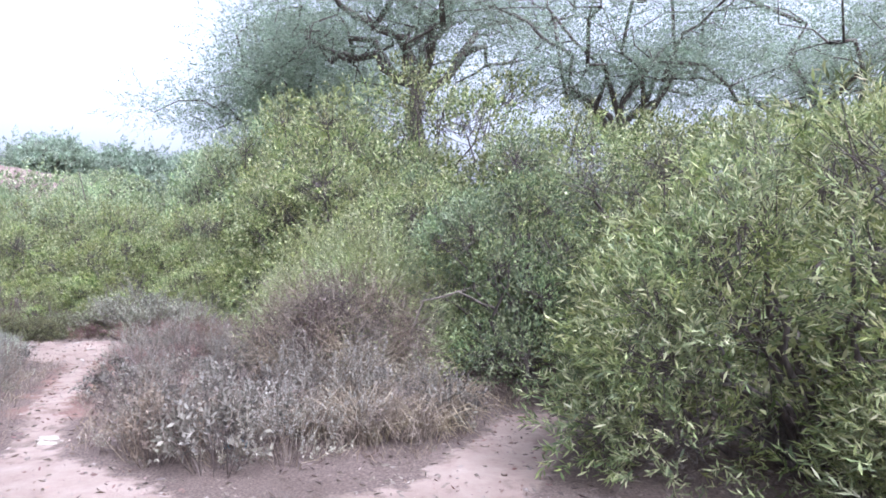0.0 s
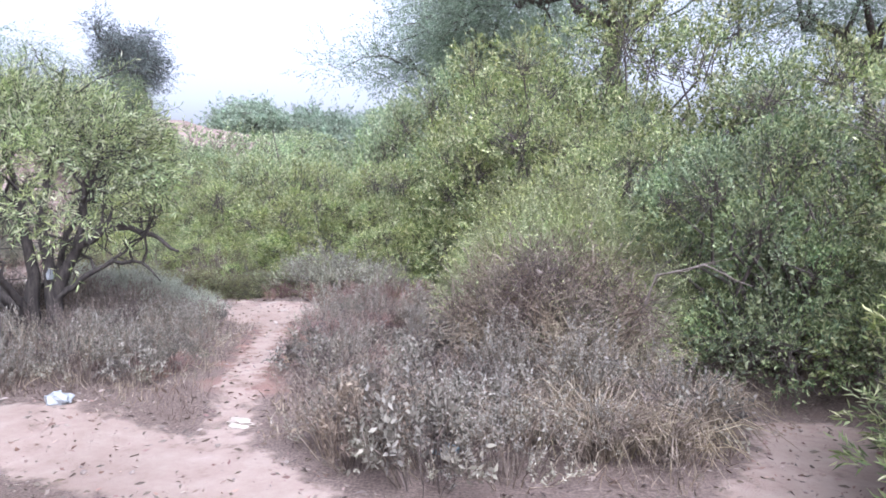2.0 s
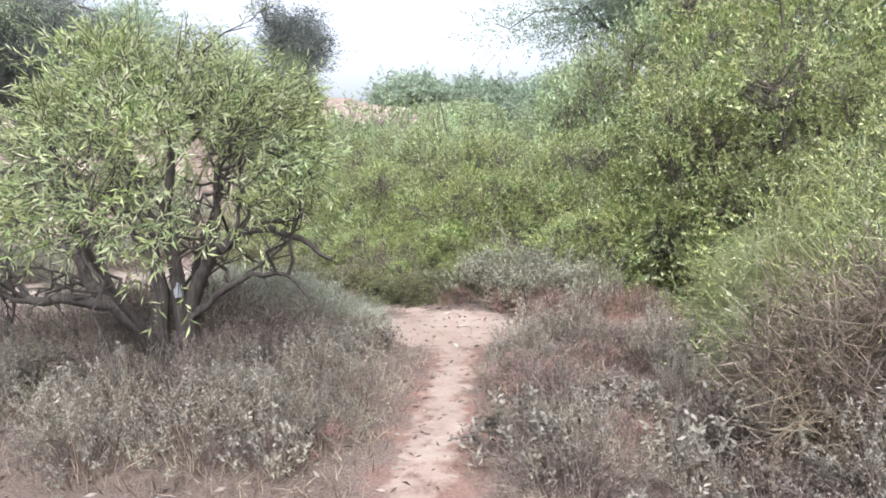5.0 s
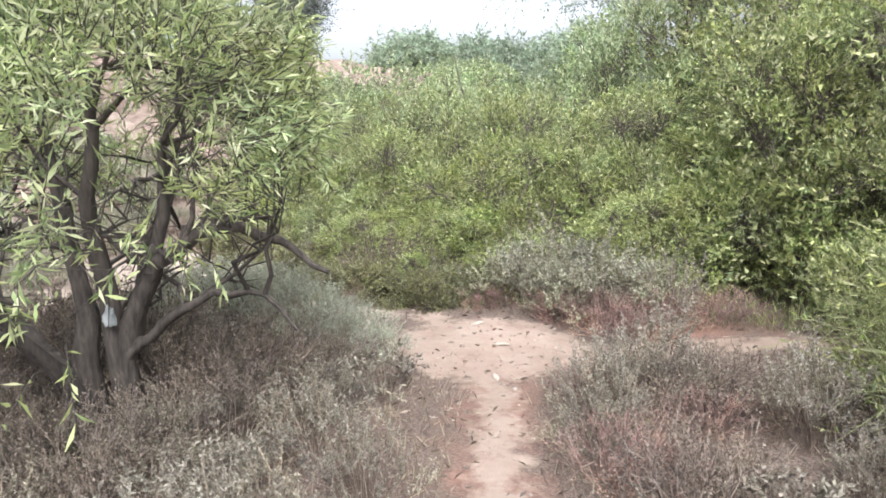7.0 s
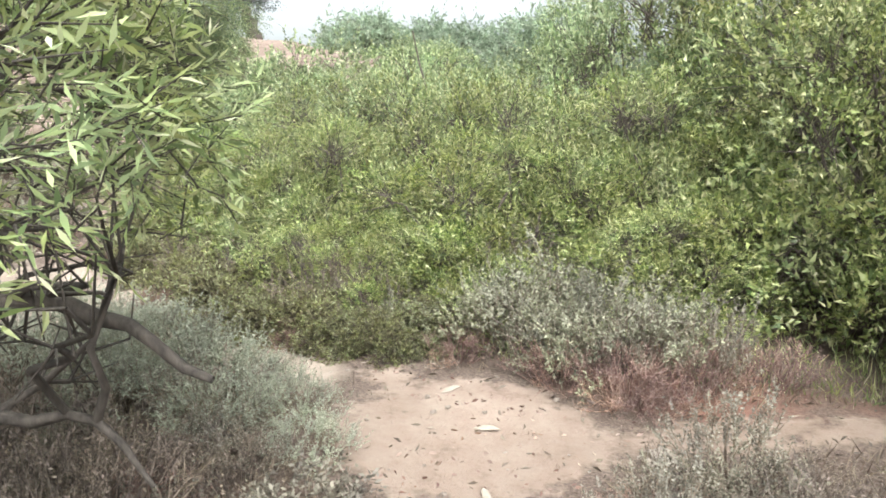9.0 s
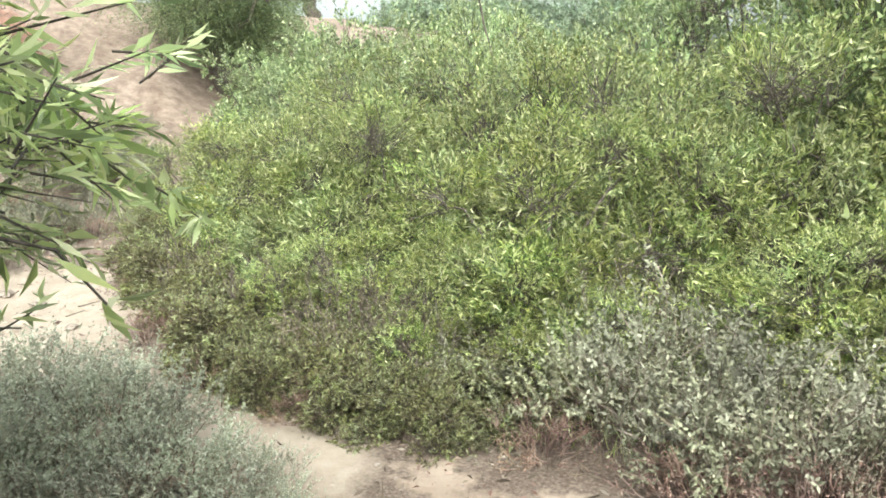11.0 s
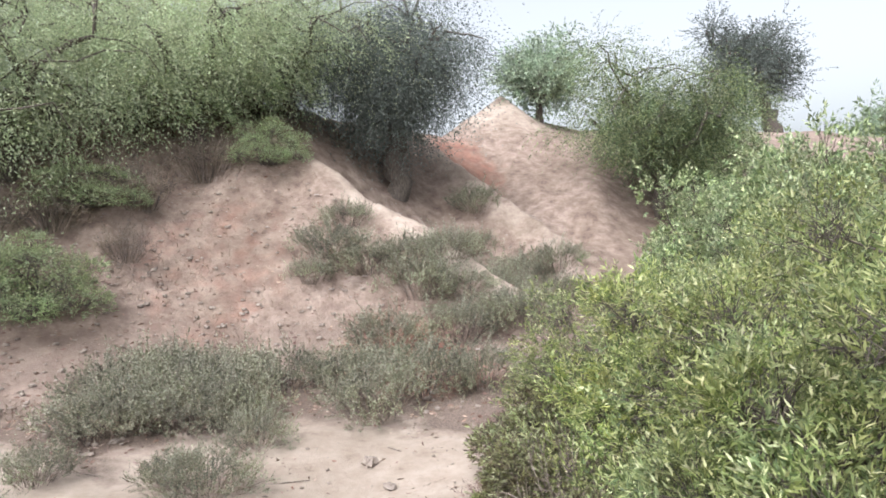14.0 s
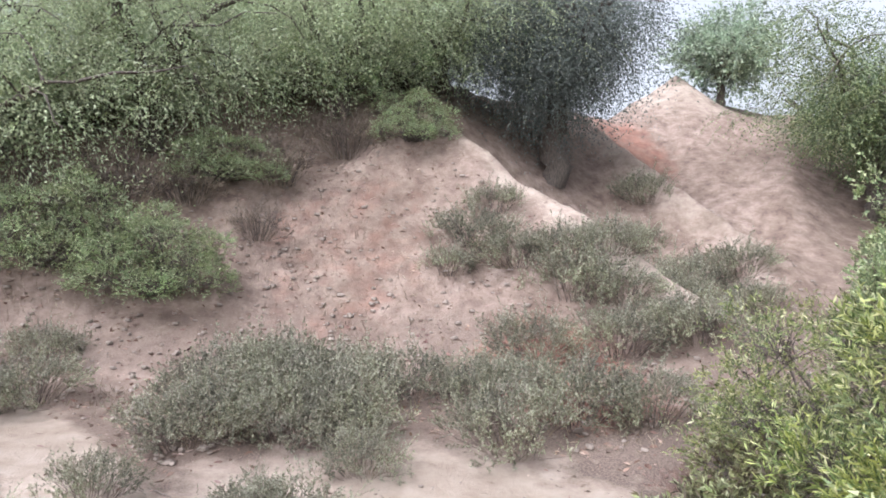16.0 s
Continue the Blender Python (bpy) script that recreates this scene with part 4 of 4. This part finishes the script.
pebbles("gravel", "small stones on the sandy path", 900, (-12, 2, 3, 12), STONE, 0.016, lambda x, y: (sand_at(x, y) > 0.3) | (white_at(x, y) > 0.3))


def crumpled(name, label, category, at, size, mat, seed, squash=0.5):
    """A crumpled scrap of plastic or paper."""
    bm = bmesh.new()
    bmesh.ops.create_icosphere(bm, subdivisions=3, radius=1)
    for v in bm.verts:
        q = v.co * 1.7 + Vector((seed, seed * 2, 0))
        v.co *= 1 + 0.55 * noise.noise(q) + 0.25 * noise.noise(q * 3)
        v.co = Vector((v.co.x * size[0], v.co.y * size[1], max(v.co.z, -squash) * size[2]))
    me = bpy.data.meshes.new(name)
    bm.to_mesh(me)
    bm.free()
    me.materials.append(mat)
    ob = new(name, me)
    ob.location = (at[0], at[1], float(land(at[0], at[1])) + size[2] * squash * 0.8 + (at[2] if len(at) > 2 else 0))
    return tagged(ob, label, category)


PLASTIC = plain_material("white_plastic", (0.2, 0.22, 0.23), (0.34, 0.355, 0.36), 0.35, 8)
BLUE = plain_material("blue_plastic", (0.1, 0.16, 0.18), (0.22, 0.29, 0.31), 0.4, 12)
PAPER = plain_material("paper", (0.27, 0.225, 0.18), (0.4, 0.35, 0.3), 0.8, 10)
crumpled("plastic_bag", "crumpled whitish plastic bag on the sand", "bag", (-4.3, 5.02), (0.095, 0.06, 0.06), PLASTIC, 1.0)
crumpled("plastic_scrap", "whitish plastic scrap caught between the tree stems", "scrap", (-6.0, 6.76, 0.66), (0.03, 0.03, 0.07), PLASTIC, 2.0)
crumpled("plastic_wrapper", "faded blue plastic wrapper caught in the dry grass", "wrapper", (-1.45, 4.83, 0.06), (0.075, 0.05, 0.04), BLUE, 4.0)
crumpled("paper_scrap", "crumpled pale paper scrap on the path edge", "litter", (-2.9, 5.05), (0.09, 0.05, 0.035), PAPER, 7.0)
crumpled("paper_scrap", "small white paper scrap on the sand", "litter", (-3.74, 9.05), (0.09, 0.05, 0.05), PAPER, 9.0)
crumpled("stone", "small brown stone on the white sand", "stone", (-11.42, 11.09), (0.08, 0.055, 0.05), STONE, 12.0)
crumpled("stone", "flat brown stone on the white sand", "stone", (-10.85, 11.05), (0.08, 0.05, 0.025), STONE, 15.0)
crumpled("stone", "flat brown stone on the white sand", "stone", (-9.6, 10.6), (0.06, 0.05, 0.03), STONE, 17.0)


def dry_leaf(x, y, turn):
    bm = bmesh.new()
    vs = [bm.verts.new(p) for p in ((0, 0, 0.004), (0.05, 0.022, 0.016), (0.11, 0.018, 0.02), (0.15, 0, 0.008), (0.11, -0.018, 0.014), (0.05, -0.022, 0.008))]
    bm.faces.new(vs)
    ex = bmesh.ops.extrude_face_region(bm, geom=bm.faces[:])
    bmesh.ops.translate(bm, vec=(0, 0, 0.003), verts=[g for g in ex["geom"] if isinstance(g, bmesh.types.BMVert)])
    me = bpy.data.meshes.new("dry_leaf")
    bm.to_mesh(me)
    bm.free()
    me.materials.append(PAPER)
    ob = new("dry_leaf", me)
    ob.matrix_world = pose(x, y, float(land(x, y)), 0, 0, turn)
    return tagged(ob, "pale curled dry leaf on the trodden sand", "leaf", "dry leaves on the sand")


for x, y, turn in ((-5.06, 9.4, 60), (-4.72, 9.05, 10), (-4.4, 8.4, 120)):
    dry_leaf(x, y, turn)


def fallen_stick(x, y, length, turn, thick=0.008):
    p = bent((-length / 2, 0, thick), (length / 2, 0, thick), 0.01, 7, 0.015)
    p[:, 2] = thick * 0.9
    ob = new("stick", quads("stick", *limb_geo(p, np.linspace(thick, thick * 0.5, 7), 6), PALE_BARK))
    ob.matrix_world = pose(x, y, float(land(x, y)), 0, 0, turn)
    return tagged(ob, "thin fallen stick on the pale sand", "stick", "sticks on the sand")


for x, y, length, turn in ((-10.75, 10.2, 0.42, 85), (-11.35, 10.35, 0.35, 75), (-10.9, 9.2, 0.25, 60), (-10.0, 10.9, 0.2, 95), (-10.2, 11.2, 0.25, 80), (-12.0, 8.9, 0.3, 40), (-11.6, 11.4, 0.18, 20)):
    fallen_stick(x, y, length, turn)


def dead_stem(label, points, thick, mat, forks):
    """A bare dead stem that stands out of a bush."""
    root = np.array(points[0], float)
    ob = thing("dead_branch", label, "branch", at=tuple(root))
    p = np.array(points, float) - root
    p = np.concatenate([bent(a, b, 0, 4, 0.02)[:-1] for a, b in zip(p, p[1:])] + [p[-1:]])
    stem = part("stem", limb_geo(p, np.linspace(thick, thick * 0.35, len(p)), 6), mat, ob)
    for k in range(forks):
        a = p[2 + k % (len(p) - 2)]
        part("twig", limb_geo(bent(a, a + unit(p[-1] - p[0] + rng.normal(size=3) * 0.5) * 0.35, 0.02, 4, 0.05), np.linspace(thick * 0.4, thick * 0.15, 4), 5), mat, stem)


dead_stem("bare dead stem standing out of a green bush", [(-6.9, 14.1, float(land(-6.9, 14.1))), (-7.1, 14.1, 1.5), (-7.45, 14.2, 2.75)], 0.025, BARK, 2)
dead_stem("pale bent dead twig sticking out of the broom bush", [(-0.6, 7.0, float(land(-0.6, 7.0))), (-0.2, 6.9, 0.85), (0.15, 6.8, 0.95), (0.5, 6.75, 0.8)], 0.012, PALE_BARK, 4)

for ob in protos:
    for o in (*ob.children_recursive, ob):
        bpy.data.objects.remove(o)
